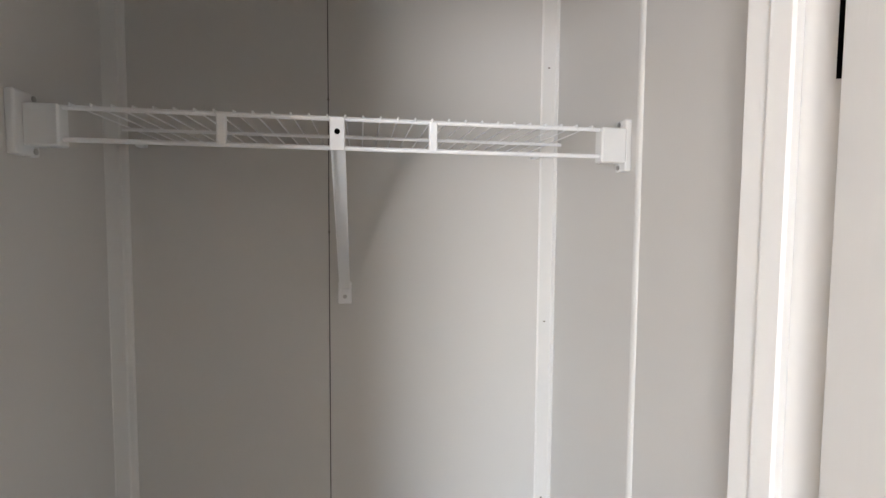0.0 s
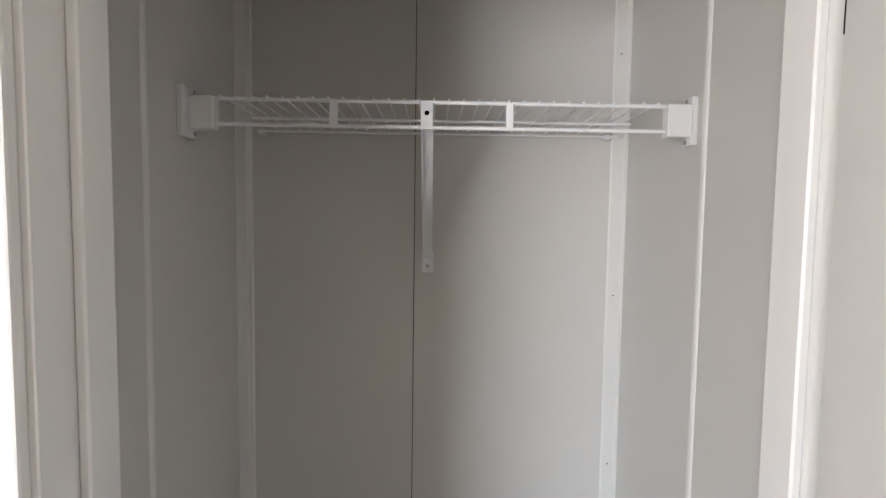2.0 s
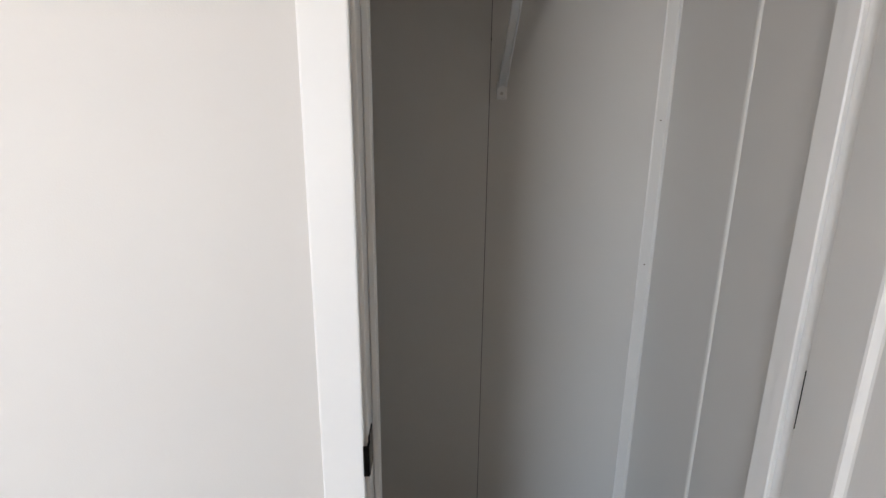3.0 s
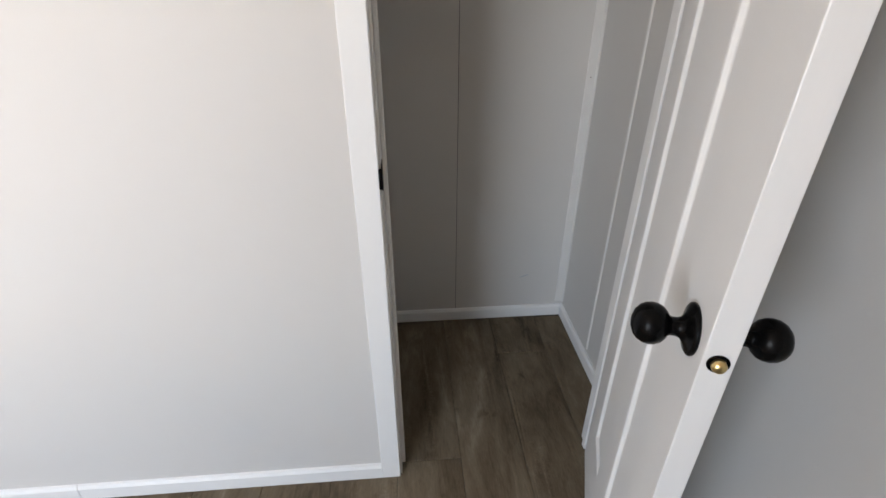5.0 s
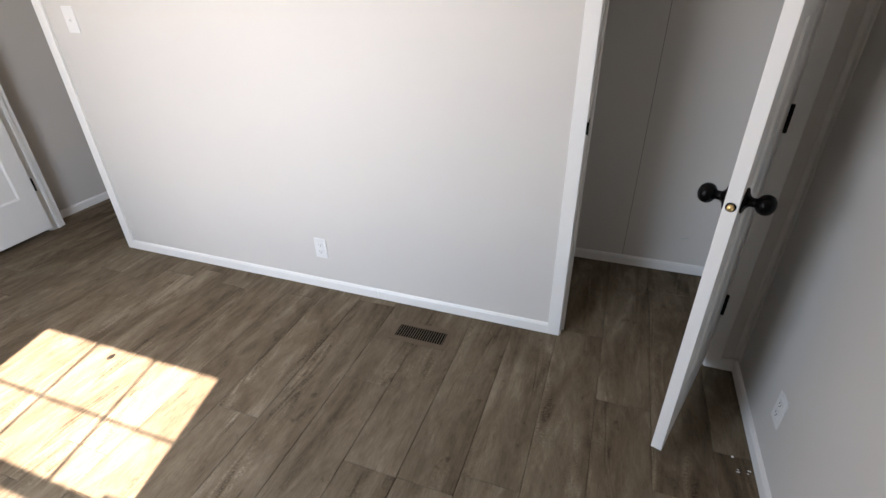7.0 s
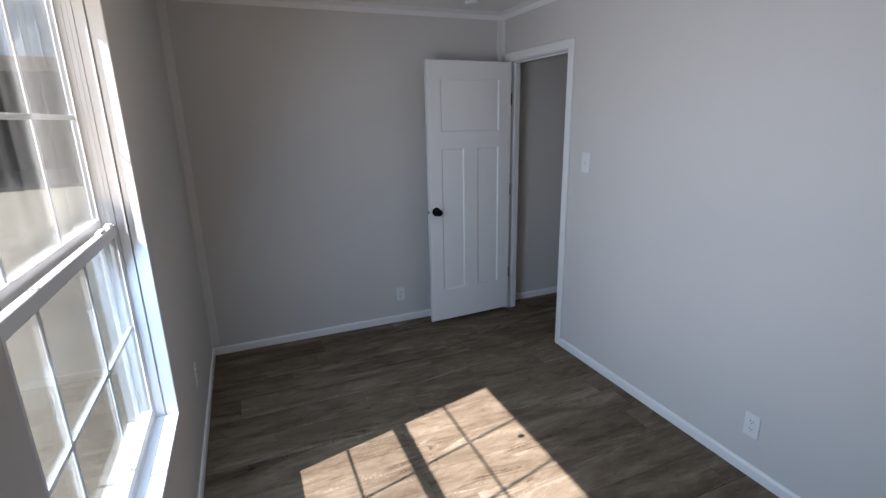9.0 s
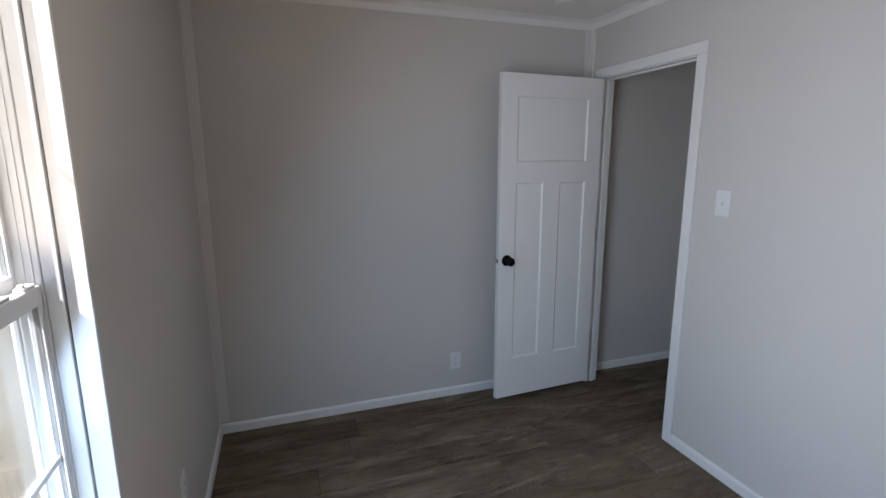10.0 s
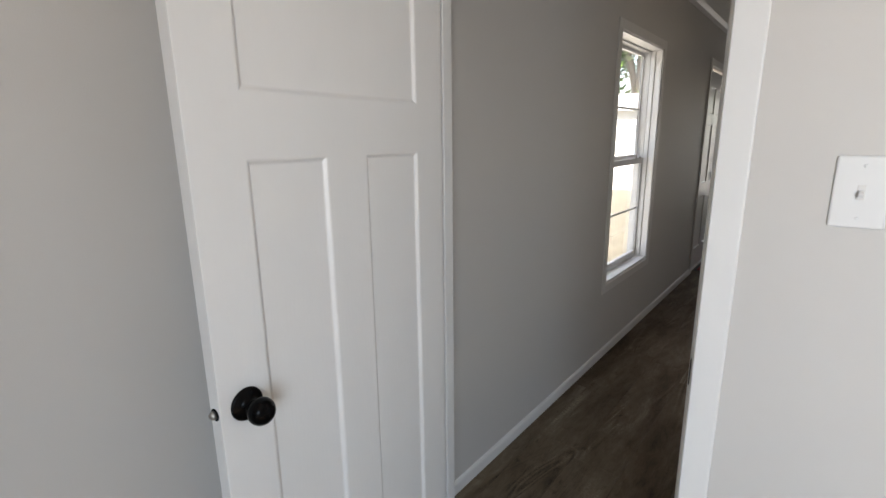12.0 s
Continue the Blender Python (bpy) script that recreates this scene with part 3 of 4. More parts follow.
# ------------------------------------------------------------ windows
def hung_window(name, w, h, cols, label, m, cill=0.0, verticals=True):
    """Single-hung vinyl window. Local x across, y outward from the room face of the wall, z up from the opening's foot."""
    f = holder(name, label, "window", m, "", "structure")
    dep, fr = 0.143, 0.011
    for nm, dims in (("jamb_liner", (0, 0.011, 0, 0.044, 0.0, h)), ("jamb_liner", (w - 0.011, w, 0, 0.044, 0.0, h)), ("jamb_back", (0, 0.0078, 0.047, dep, 0.0, h)), ("jamb_back", (w - 0.0078, w, 0.047, dep, 0.0, h)),
                     ("frame_lip", (0.0078, 0.0165, 0.047, 0.0775, 0.014, h - 0.008)), ("frame_lip", (w - 0.0165, w - 0.0078, 0.047, 0.0775, 0.014, h - 0.008)), ("head_liner", (0.0112, w - 0.0112, 0, dep, h - 0.008, h)), ("window_sill", (0.0112, w - 0.0112, 0.0, 0.0465, 0, 0.014)), ("window_sill", (0.008, w - 0.008, 0.0465, dep, 0, 0.0138))):
        part(nm, boxes(dims, bevel=0.0015), VINYL, f)
    # main frame with a step on its room side
    y0 = 0.078
    for nm, dims in (("frame_side", (0.008, 0.008 + fr, y0, dep + 0.002, 0.014, h - 0.008)), ("frame_side", (w - 0.008 - fr, w - 0.008, y0, dep + 0.002, 0.014, h - 0.008)),
                     ("frame_head", (0.008 + fr, w - 0.008 - fr, y0, dep + 0.002, h - 0.008 - fr, h - 0.008)), ("frame_foot", (0.008 + fr, w - 0.008 - fr, y0, dep + 0.002, 0.014, 0.014 + fr))):
        part(nm, boxes(dims, bevel=0.002), VINYL, f)
    xa, xb = 0.008 + fr, w - 0.008 - fr
    za, zb = 0.014 + fr, h - 0.008 - fr
    zm = za + (zb - za) * 0.482
    sr = 0.022

    def sash(nm, z0, z1, ya, yb, top, foot, share=0.5):
        s = part(nm, boxes((xa + 0.001, xa + sr * 0.55, ya, yb, z0, z1), bevel=0.002), VINYL, f)
        part("stile", boxes((xb - sr * 0.55, xb - 0.001, ya, yb, z0, z1), bevel=0.002), VINYL, s)
        gx0, gx1 = xa + sr * 0.55, xb - sr * 0.55
        part("top_rail", boxes((gx0, gx1, ya, yb, z1 - top, z1), bevel=0.002), VINYL, s)
        part("bottom_rail", boxes((gx0, gx1, ya, yb, z0, z0 + foot), bevel=0.002), VINYL, s)
        g0, g1 = z0 + foot, z1 - top
        yc = ya + 0.0115
        mw = 0.0075
        gm = g0 + (g1 - g0) * share
        part("muntin", boxes((gx0, gx1, yc - 0.0022, yc + 0.0022, gm - mw, gm + mw), bevel=0.001), VINYL, s)
        if verticals:
            for i in range(1, cols):
                x = gx0 + (gx1 - gx0) * i / cols
                part("muntin", boxes((x - mw, x + mw, yc - 0.0020, yc + 0.0020, g0, g1), bevel=0.001), VINYL, s)
        for y, glass, tone in ((yc - 0.0060, GLASS, "clear inner glass pane"), (yc + 0.0060, STREAKY, "outer glass pane, its upper sash streaked to imitate reflections")):
            pane = part("pane", boxes((gx0 - 0.004, gx1 + 0.004, y - 0.0012, y + 0.0012, g0 - 0.004, g1 + 0.004)), glass, s, tone)
            pane.visible_shadow = False
            if nm == "lower_sash":
                pane.data.materials[0] = GLASS
        for x, d in ((gx0, 1), (gx1, -1)):
            part("glass_spacer", boxes((min(x, x + d * 0.0015), max(x, x + d * 0.0015), yc - 0.0046, yc + 0.0046, g0, g1)), SPACER, s, "grey metal spacer between the panes")
            part("glazing_bead", boxes((min(x, x + (0.002 if x == gx0 else -0.002)), max(x, x + (0.002 if x == gx0 else -0.002)), ya + 0.001, ya + 0.0040, g0, g1), bevel=0.001), VINYL, s)
        return s
    sash("upper_sash", zm + 0.004, zb, 0.121, 0.142, 0.022, 0.050, 0.47)
    low = sash("lower_sash", za, zm + 0.030, 0.082, 0.108, 0.040, 0.034)
    for x, d in ((xa, 1), (xb, -1)):
        for y in (0.092, 0.106):
            part("track_rib", boxes((min(x, x + d * 0.002), max(x, x + d * 0.002), y - 0.0012, y + 0.0012, zm + 0.032, zb)), VINYL, f)
        part("tilt_latch", boxes((min(x + d * 0.012, x + d * 0.062), max(x + d * 0.012, x + d * 0.062), 0.085, 0.104, zm + 0.030, zm + 0.037), bevel=0.002), VINYL, low)
        part("latch_button", boxes((min(x + d * 0.044, x + d * 0.056), max(x + d * 0.044, x + d * 0.056), 0.089, 0.100, zm + 0.036, zm + 0.043), bevel=0.002), VINYL, low)
    for x in (xa + 0.14, xb - 0.14):
        part("sash_lock", boxes((x - 0.03, x + 0.03, 0.086, 0.104, zm + 0.030, zm + 0.038), bevel=0.002), VINYL, low)
    return f


win_s = hung_window("window_1", WX1 - WX0, WZ1 - WZ0, 3, "white vinyl single-hung window with six-pane sashes", Matrix.Translation((WX1, YS, WZ0)) @ Matrix.Rotation(math.pi, 4, "Z"))
sw0, sw1, sz0, sz1 = 0.021, WX1 - WX0 - 0.021, 0.026, 0.770
screen = part("insect_screen", boxes((sw0, sw1, 0.1295, 0.1300, sz0, sz1)), MESH, win_s, "charcoal half screen outside the lower sash")
for dims in ((sw0, sw0 + 0.011, 0.126, 0.134, sz0, sz1), (sw1 - 0.011, sw1, 0.126, 0.134, sz0, sz1), (sw0 + 0.011, sw1 - 0.011, 0.126, 0.134, sz0, sz0 + 0.011), (sw0 + 0.011, sw1 - 0.011, 0.126, 0.134, sz1 - 0.011, sz1)):
    part("screen_frame", boxes(dims, bevel=0.001), VINYL, screen)
# unseen card, added to block sun and cut the floor patch's corner
part("notch_card", boxes((0.031, 0.150, 0.1240, 0.1247, 0.815, 0.872)), SCRAP, win_s, "unseen card added on the upper pane to notch the sun patch")
win_w = hung_window("window_2", VY1 - VY0, VZ1 - VZ0, 3, "white vinyl single-hung window in the hall", Matrix.Translation((XW, VY0, VZ0)) @ Matrix.Rotation(radians(90), 4, "Z"), verticals=False)
for nm, dims in (("casing", (-0.056, 0.0, -0.008, 0, -0.056, VZ1 - VZ0 + 0.056)), ("casing", (VY1 - VY0, VY1 - VY0 + 0.056, -0.008, 0, -0.056, VZ1 - VZ0 + 0.056)),
                 ("head_casing", (0, VY1 - VY0, -0.008, 0, VZ1 - VZ0, VZ1 - VZ0 + 0.056)), ("apron", (0, VY1 - VY0, -0.008, 0, -0.056, 0))):
    part(nm, boxes(dims, bevel=0.002), GREYTRIM, win_w, "greige flat casing")

# unseen window, added only to bring light to the hall's far end
hung_window("added_window_3", 0.80, 1.53, 3, "unseen white vinyl window added at the hall's far end to let light in", Matrix.Translation((-3.45, HYN, 0.5)), verticals=False)

# ------------------------------------------------------------ front door at the far end of the hall
fd = holder("door_3", "white six-panel front door closed in the hall wall", "door", Matrix.Translation((XW - 0.02, FY1, 0)) @ Matrix.Rotation(radians(-90), 4, "Z"), "", "structure")
w = FY1 - FY0
part("leaf", panel_leaf(w - 0.04, 2.03, 0.044, [(0.13, 0.40, 1.62, 1.88), (0.50, 0.77, 1.62, 1.88), (0.13, 0.40, 0.92, 1.52), (0.50, 0.77, 0.92, 1.52), (0.13, 0.40, 0.22, 0.78), (0.50, 0.77, 0.22, 0.78)]), DOOR, fd).location = (0.02, -0.03, 0.02)
for z, r in ((1.0, 0.03), (1.16, 0.026)):
    bm = lathe([(0, 0), (r, 0), (r, 0.012), (r * 0.6, 0.02), (r * 0.55, 0.045), (0, 0.05)], 20, "Y")
    bmesh.ops.scale(bm, verts=bm.verts, vec=(1, -1, 1))
    bmesh.ops.reverse_faces(bm, faces=bm.faces)
    bmesh.ops.translate(bm, verts=bm.verts, vec=(0.17, 0.014, z))
    part("lever_rose" if z < 1.1 else "deadbolt", bm, BRONZE, fd, "black door hardware")
part("lever", boxes((0.16, 0.29, 0.054, 0.066, 0.99, 1.01), bevel=0.004), BRONZE, fd, "black lever handle")
for nm, dims in (("casing", (-0.055, 0.0, 0.021, 0.034, 0.0, 2.15)), ("casing", (w, w + 0.055, 0.021, 0.034, 0.0, 2.15)), ("head_casing", (0.0, w, 0.021, 0.034, 2.085, 2.15))):
    part(nm, boxes(dims, bevel=0.002), TRIM, fd)
part("threshold", boxes((0.0, w, -0.10, 0.02, 0.0, 0.018), bevel=0.003), STEEL, fd)

# ------------------------------------------------------------ closet shelf
def wire_shelf():
    yf, yb, zt, zb = 0.468, 0.752, 1.831, 1.789
    s = holder("wire_shelf", "white coated wire closet shelf with a hang rail", "shelf", pose(0, 0, 0))
    for nm, a, b, r in (("front_top_rail", (-0.112, yf, zt), (0.730, yf, zt), 0.0034), ("front_bottom_rail", (-0.112, yf, zb), (0.730, yf, zb), 0.0034),
                        ("back_rail", (-0.106, yb, zt - 0.002), (0.716, yb, zt - 0.002), 0.003), ("middle_rail", (-0.062, 0.605, zt - 0.003), (0.684, 0.605, zt - 0.003), 0.003)):
        part(nm, rod(bmesh.new(), a, b, r, 12), WIRE, s)
    bm = bmesh.new()
    rod(bm, (0, yf - 0.0045, zt + 0.0046), (0, yb + 0.004, zt + 0.0040), 0.0012, 8)
    rod(bm, (0, yf - 0.0045, zt + 0.0052), (0, yf - 0.0045, zt - 0.0010), 0.0015, 8)
    first = None
    for i in range(30):
        x = -0.062 + i * 0.0254
        if first is None:
            first = part("cross_wire", bm, WIRE, s)
            ob = first
        else:
            ob = new("cross_wire", first.data)
            ob.parent = s
        ob.location = (x, 0, 0)
    for x in (0.1245, 0.4225):
        part("spacer", boxes((x - 0.0065, x + 0.0065, yf - 0.0045, yf + 0.0045, zb - 0.002, zt + 0.002), bevel=0.002), WIRE, s, "flat plastic spacer clip")
    for x0, x1, xi in ((-0.1250, -0.1130, 1), (XE - 0.012, XE, -1)):
        br = part("end_bracket", boxes((x0, x1, yf - (0.026 if xi > 0 else 0.008), yf + 0.022, 1.766, 1.849), bevel=0.003, segments=2), PLASTIC, s, "white plastic wall bracket")
        xa = x1 - 0.001 if xi > 0 else x0 + 0.001
        xb = xa + xi * 0.042
        part("socket_cover", boxes((min(xa, xb), max(xa, xb), yf - 0.011, yf + 0.013, 1.779, 1.834), bevel=0.002), PLASTIC, br)
        for z in (1.773, 1.842):
            bm = lathe([(0, 0), (0.0045, 0), (0.004, 0.0015), (0, 0.002)], 14)
            bmesh.ops.rotate(bm, verts=bm.verts, matrix=Matrix.Rotation(radians(90 * xi), 3, "Y"))
            bmesh.ops.translate(bm, verts=bm.verts, vec=(x1 if xi > 0 else x0, yf + 0.012, z))
            part("screw", bm, STEEL, br)
    for x in (CXL + 0.045, 0.69):
        part("wall_clip", boxes((x - 0.008, x + 0.008, yb - 0.004, CYB, zt - 0.010, zt + 0.003), bevel=0.002), PLASTIC, s, "small white wall clip")
    # diagonal brace
    x = 0.282
    a, b = Vector((x, yf + 0.004, 1.821)), Vector((x, CYB - 0.008, 1.546))
    d = (b - a)
    up = d.normalized().cross(Vector((1, 0, 0)))
    bm = bmesh.new()
    prof = [(-0.0105, 0), (0.0105, 0), (0.0105, 0.013), (0.0080, 0.013), (0.0080, 0.003), (-0.0080, 0.003), (-0.0080, 0.013), (-0.0105, 0.013)]
    rings = []
    for p in (a, b):
        rings.append([bm.verts.new(p + Vector((1, 0, 0)) * u + up * v) for u, v in prof])
    for i in range(len(prof)):
        j = (i + 1) % len(prof)
        bm.faces.new((rings[0][i], rings[0][j], rings[1][j], rings[1][i]))
    bm.faces.new(rings[0]), bm.faces.new(rings[1][::-1])
    bmesh.ops.recalc_face_normals(bm, faces=bm.faces)
    brace = part("brace", bm, WIRE, s, "white steel diagonal brace")
    part("brace_foot", boxes((x - 0.014, x + 0.014, CYB - 0.004, CYB, 1.510, 1.556), bevel=0.0018), WIRE, brace)
    part("brace_head", boxes((x - 0.0105, x + 0.0105, yf - 0.0062, yf - 0.0038, 1.785, 1.833), bevel=0.001), WIRE, brace)
    for y, z in ((CYB - 0.0042, 1.525), (yf - 0.0064, 1.812)):
        bm = lathe([(0, 0), (0.0042, 0), (0.0036, 0.0012), (0, 0.0016)], 14, "Y")
        bmesh.ops.translate(bm, verts=bm.verts, vec=(x, y, z))
        part("screw", bm, STEEL if z < 1.6 else SLOT, brace)


wire_shelf()

# scuffs: a faint blue streak low on the closet's back wall, nail heads on the strips
bm = boxes((-0.020, 0.020, -0.0006, 0, -0.0012, 0.0012))
bmesh.ops.rotate(bm, verts=bm.verts, matrix=Matrix.Rotation(radians(-18), 3, "Y"))
bmesh.ops.translate(bm, verts=bm.verts, vec=(0.552, CYB, 0.215))
setting("wall_scuff", bm, ROOFM, "faint blue-grey streak on the closet's back wall", "scuff mark")
for i, (x, y, z) in enumerate(((0.722, CYB - 0.0044, 1.46), (0.722, CYB - 0.0044, 2.02), (0.722, CYB - 0.0044, 1.05), (0.2505, CYB - 0.0004, 1.93), (0.2505, CYB - 0.0004, 1.66))):
    setting("nail_head", boxes((x - 0.0022, x + 0.0022, y - 0.0006, y + 0.0004, z - 0.0012, z + 0.0012)), VENT, "tiny brown nail head in a closet strip", "nail")


# ------------------------------------------------------------ outlets, switch, register, detector
def outlet():
    """Local: plate on the plane y = 0, facing -y, centred on the origin."""
    o = holder("wall_outlet", "white duplex outlet plate low on the wall", "outlet", pose(0, 0, 0), "wall outlets")
    part("cover_plate", boxes((-0.036, 0.036, -0.005, 0.0005, -0.058, 0.058), bevel=0.003, segments=2), PLASTIC, o)
    for z in (-0.0195, 0.0195):
        r = part("receptacle", boxes((-0.0165, 0.0165, -0.0072, -0.004, z - 0.0135, z + 0.0135), bevel=0.0015, segments=2), PLASTIC, o)
        for x, hh in ((-0.0062, 0.0042), (0.0062, 0.0036)):
            part("slot", boxes((x - 0.0010, x + 0.0010, -0.0078, -0.0070, z + 0.003 - hh, z + 0.003 + hh)), SLOT, r)
        bm = bmesh.new()
        rod(bm, (0, -0.0078, z - 0.0075), (0, -0.0070, z - 0.0075), 0.0024, 12)
        part("ground_hole", bm, SLOT, r)
    bm = lathe([(0, 0), (0.003, 0), (0.0026, 0.001), (0, 0.0014)], 12, "Y")
    bmesh.ops.translate(bm, verts=bm.verts, vec=(0, -0.005, 0))
    part("screw", bm, PLASTIC, o)
    return o


first_outlet = outlet()
first_outlet.matrix_world = pose(-1.275, 0, 0.250)
copy_thing(first_outlet, pose(XW, -0.924, 0.239, 0, 0, 90))
copy_thing(first_outlet, pose(XE, -0.471, 0.263, 0, 0, -90))
copy_thing(first_outlet, pose(-2.62, YS, 0.37, 0, 0, 180))

sw = holder("light_switch", "white toggle light switch beside the doorway", "switch", pose(-2.531, 0, 1.337))
part("cover_plate", boxes((-0.0385, 0.0385, -0.006, 0.0005, -0.0615, 0.0615), bevel=0.0035, segments=2), PLASTIC, sw)
part("toggle_frame", boxes((-0.0055, 0.0055, -0.0068, -0.005, -0.0125, 0.0125), bevel=0.0005), GREYTRIM, sw)
bm = boxes((-0.0038, 0.0038, -0.017, -0.005, -0.0045, 0.0045), bevel=0.001)
bmesh.ops.rotate(bm, verts=bm.verts, cent=(0, -0.005, 0), matrix=Matrix.Rotation(radians(28), 3, "X"))
part("toggle", bm, PLASTIC, sw)
for z in (-0.045, 0.045):
    bm = lathe([(0, 0), (0.003, 0), (0.0026, 0.001), (0, 0.0014)], 12, "Y")
    bmesh.ops.translate(bm, verts=bm.verts, vec=(0, -0.006, z))
    part("screw", bm, PLASTIC, sw)

vx0, vx1, vy0, vy1 = -0.770, -0.484, -0.285, -0.140
reg = holder("floor_register", "brown slotted metal heating register set into the floor", "floor vent", pose(0, 0, 0.0004))
sx0, sx1, sy0, sy1 = -0.748, -0.506, -0.254, -0.170
part("frame", boxes((vx0, vx1, vy0, sy0, 0, 0.0022), (vx0, vx1, sy1, vy1, 0, 0.0022), (vx0, sx0, sy0, sy1, 0, 0.0022), (sx1, vx1, sy0, sy1, 0, 0.0022)), VENT, reg)
# no depth here: the duct's darkness is only this sheet's black colour
part("black_duct_sheet", boxes((sx0, sx1, sy0, sy1, 0, 0.0004)), SLOT, reg, "flat black sheet standing in for the shade of the duct")
slat = None
for i in range(20):
    x = sx0 + (sx1 - sx0) * (i + 0.5) / 20
    if slat is None:
        slat = ob = part("slat", boxes((-0.0020, 0.0020, sy0, sy1, 0.0004, 0.0018)), VENT_SHADED, reg)
    else:
        ob = new("slat", slat.data)
        ob.parent = reg
    ob.location = (x + 0.0006, 0, 0)

sd = holder("smoke_detector", "white round smoke detector under the ceiling", "smoke detector", pose(-3.245, -0.44, ZC) @ Matrix.Rotation(math.pi, 4, "X"))
part("mount", lathe([(0, 0), (0.060, 0), (0.062, 0.004), (0.062, 0.011), (0.059, 0.013), (0, 0.013)], 40), PLASTIC, sd)
part("body", lathe([(0, 0.013), (0.053, 0.013), (0.056, 0.018), (0.055, 0.026), (0.046, 0.033), (0.030, 0.036), (0, 0.036)], 40), PLASTIC, sd, smooth=True)
part("vent_ring", lathe([(0.0545, 0.0165), (0.0566, 0.0172), (0.0566, 0.0215), (0.0545, 0.0222)], 40), GREYTRIM, sd)

# ------------------------------------------------------------ small things on the floors
sc = holder("paper_scrap", "small white scrap and pale crumbs on the floor", "debris", pose(0.669, -0.476, 0.0005))
bm = bmesh.new()
bmesh.ops.create_icosphere(bm, subdivisions=2, radius=0.006)
for v in bm.verts:
    v.co *= 0.7 + 0.5 * noise.noise(v.co * 300)
bmesh.ops.scale(bm, verts=bm.verts, vec=(1.1, 0.8, 0.6))
bmesh.ops.translate(bm, verts=bm.verts, vec=(0, 0, 0.003))
part("crumpled_bit", bm, SCRAP, sc)
rnd = random.Random(4)
for i in range(7):
    x, y, r = rnd.uniform(0.0, 0.05), rnd.uniform(-0.06, -0.04), rnd.uniform(0.001, 0.003)
    part("crumb", boxes((x - r * 2, x + r * 2, y - r, y + r, 0, r * 0.6), bevel=r * 0.2), SCRAP, sc)

kn = bmesh.new()
rod(kn, (0, 0, 0.0002), (0, 0, 0.0005), 0.019, 14)
for v in kn.verts:
    v.co.x *= 0.75 + 0.3 * noise.noise(Vector((v.co.y * 90, v.co.x * 60, 1)))
    v.co.y *= 1.05
knot = part("plank_knot", kn, KNOT, None, "dark knot in a floor plank")
knot.location = (-1.925, -0.812, 0)
mat_thing = holder("door_mat", "dark red pile door mat on the hall floor", "mat", pose(-3.27, 4.97, 0.001))
part("pile", boxes((-0.31, 0.31, -0.44, 0.44, 0.004, 0.016), bevel=0.004), RED, mat_thing)
part("backing", boxes((-0.335, 0.335, -0.465, 0.465, 0, 0.005), bevel=0.002), RUBBER, mat_thing)

# ------------------------------------------------------------ outside
bm = bmesh.new()
n = 48
grid = {}
for i in range(n + 1):
    for j in range(n + 1):
        u, v = (i / n * 2 - 1), (j / n * 2 - 1)
        x, y = 400 * u * abs(u) ** 1.6, 400 * v * abs(v) ** 1.6
        z = GZ + 0.05 * noise.noise(Vector((x * 0.12, y * 0.12, 0)))
        grid[i, j] = bm.verts.new((x - 5, y, z))
for i in range(n):
    for j in range(n):
        bm.faces.new((grid[i, j], grid[i + 1, j], grid[i + 1, j + 1], grid[i, j + 1]))
setting("ground", bm, DIRT, "pale dusty gravel yard", "ground")

rnd = random.Random(9)
bm = bmesh.new()
for i in range(2600):
    x, y = rnd.uniform(-14, 1), rnd.uniform(-14, -3.0)
    r = rnd.uniform(0.006, 0.020)
    a = rnd.uniform(0, 6.28)
    z = GZ + 0.05 * noise.noise(Vector(((x + 5) * 0.12, y * 0.12, 0)))
    pts = [bm.verts.new((x + r * math.cos(a + k * 1.571), y + r * 0.7 * math.sin(a + k * 1.571), z - 0.03)) for k in range(4)]
    top = bm.verts.new((x, y, z + r * 0.6))
    for k in range(4):
        bm.faces.new((pts[k], pts[(k + 1) % 4], top))
tagged(solid("gravel", bm, STONE), "scattered pale stones on the yard", "gravel", "", "stuff")


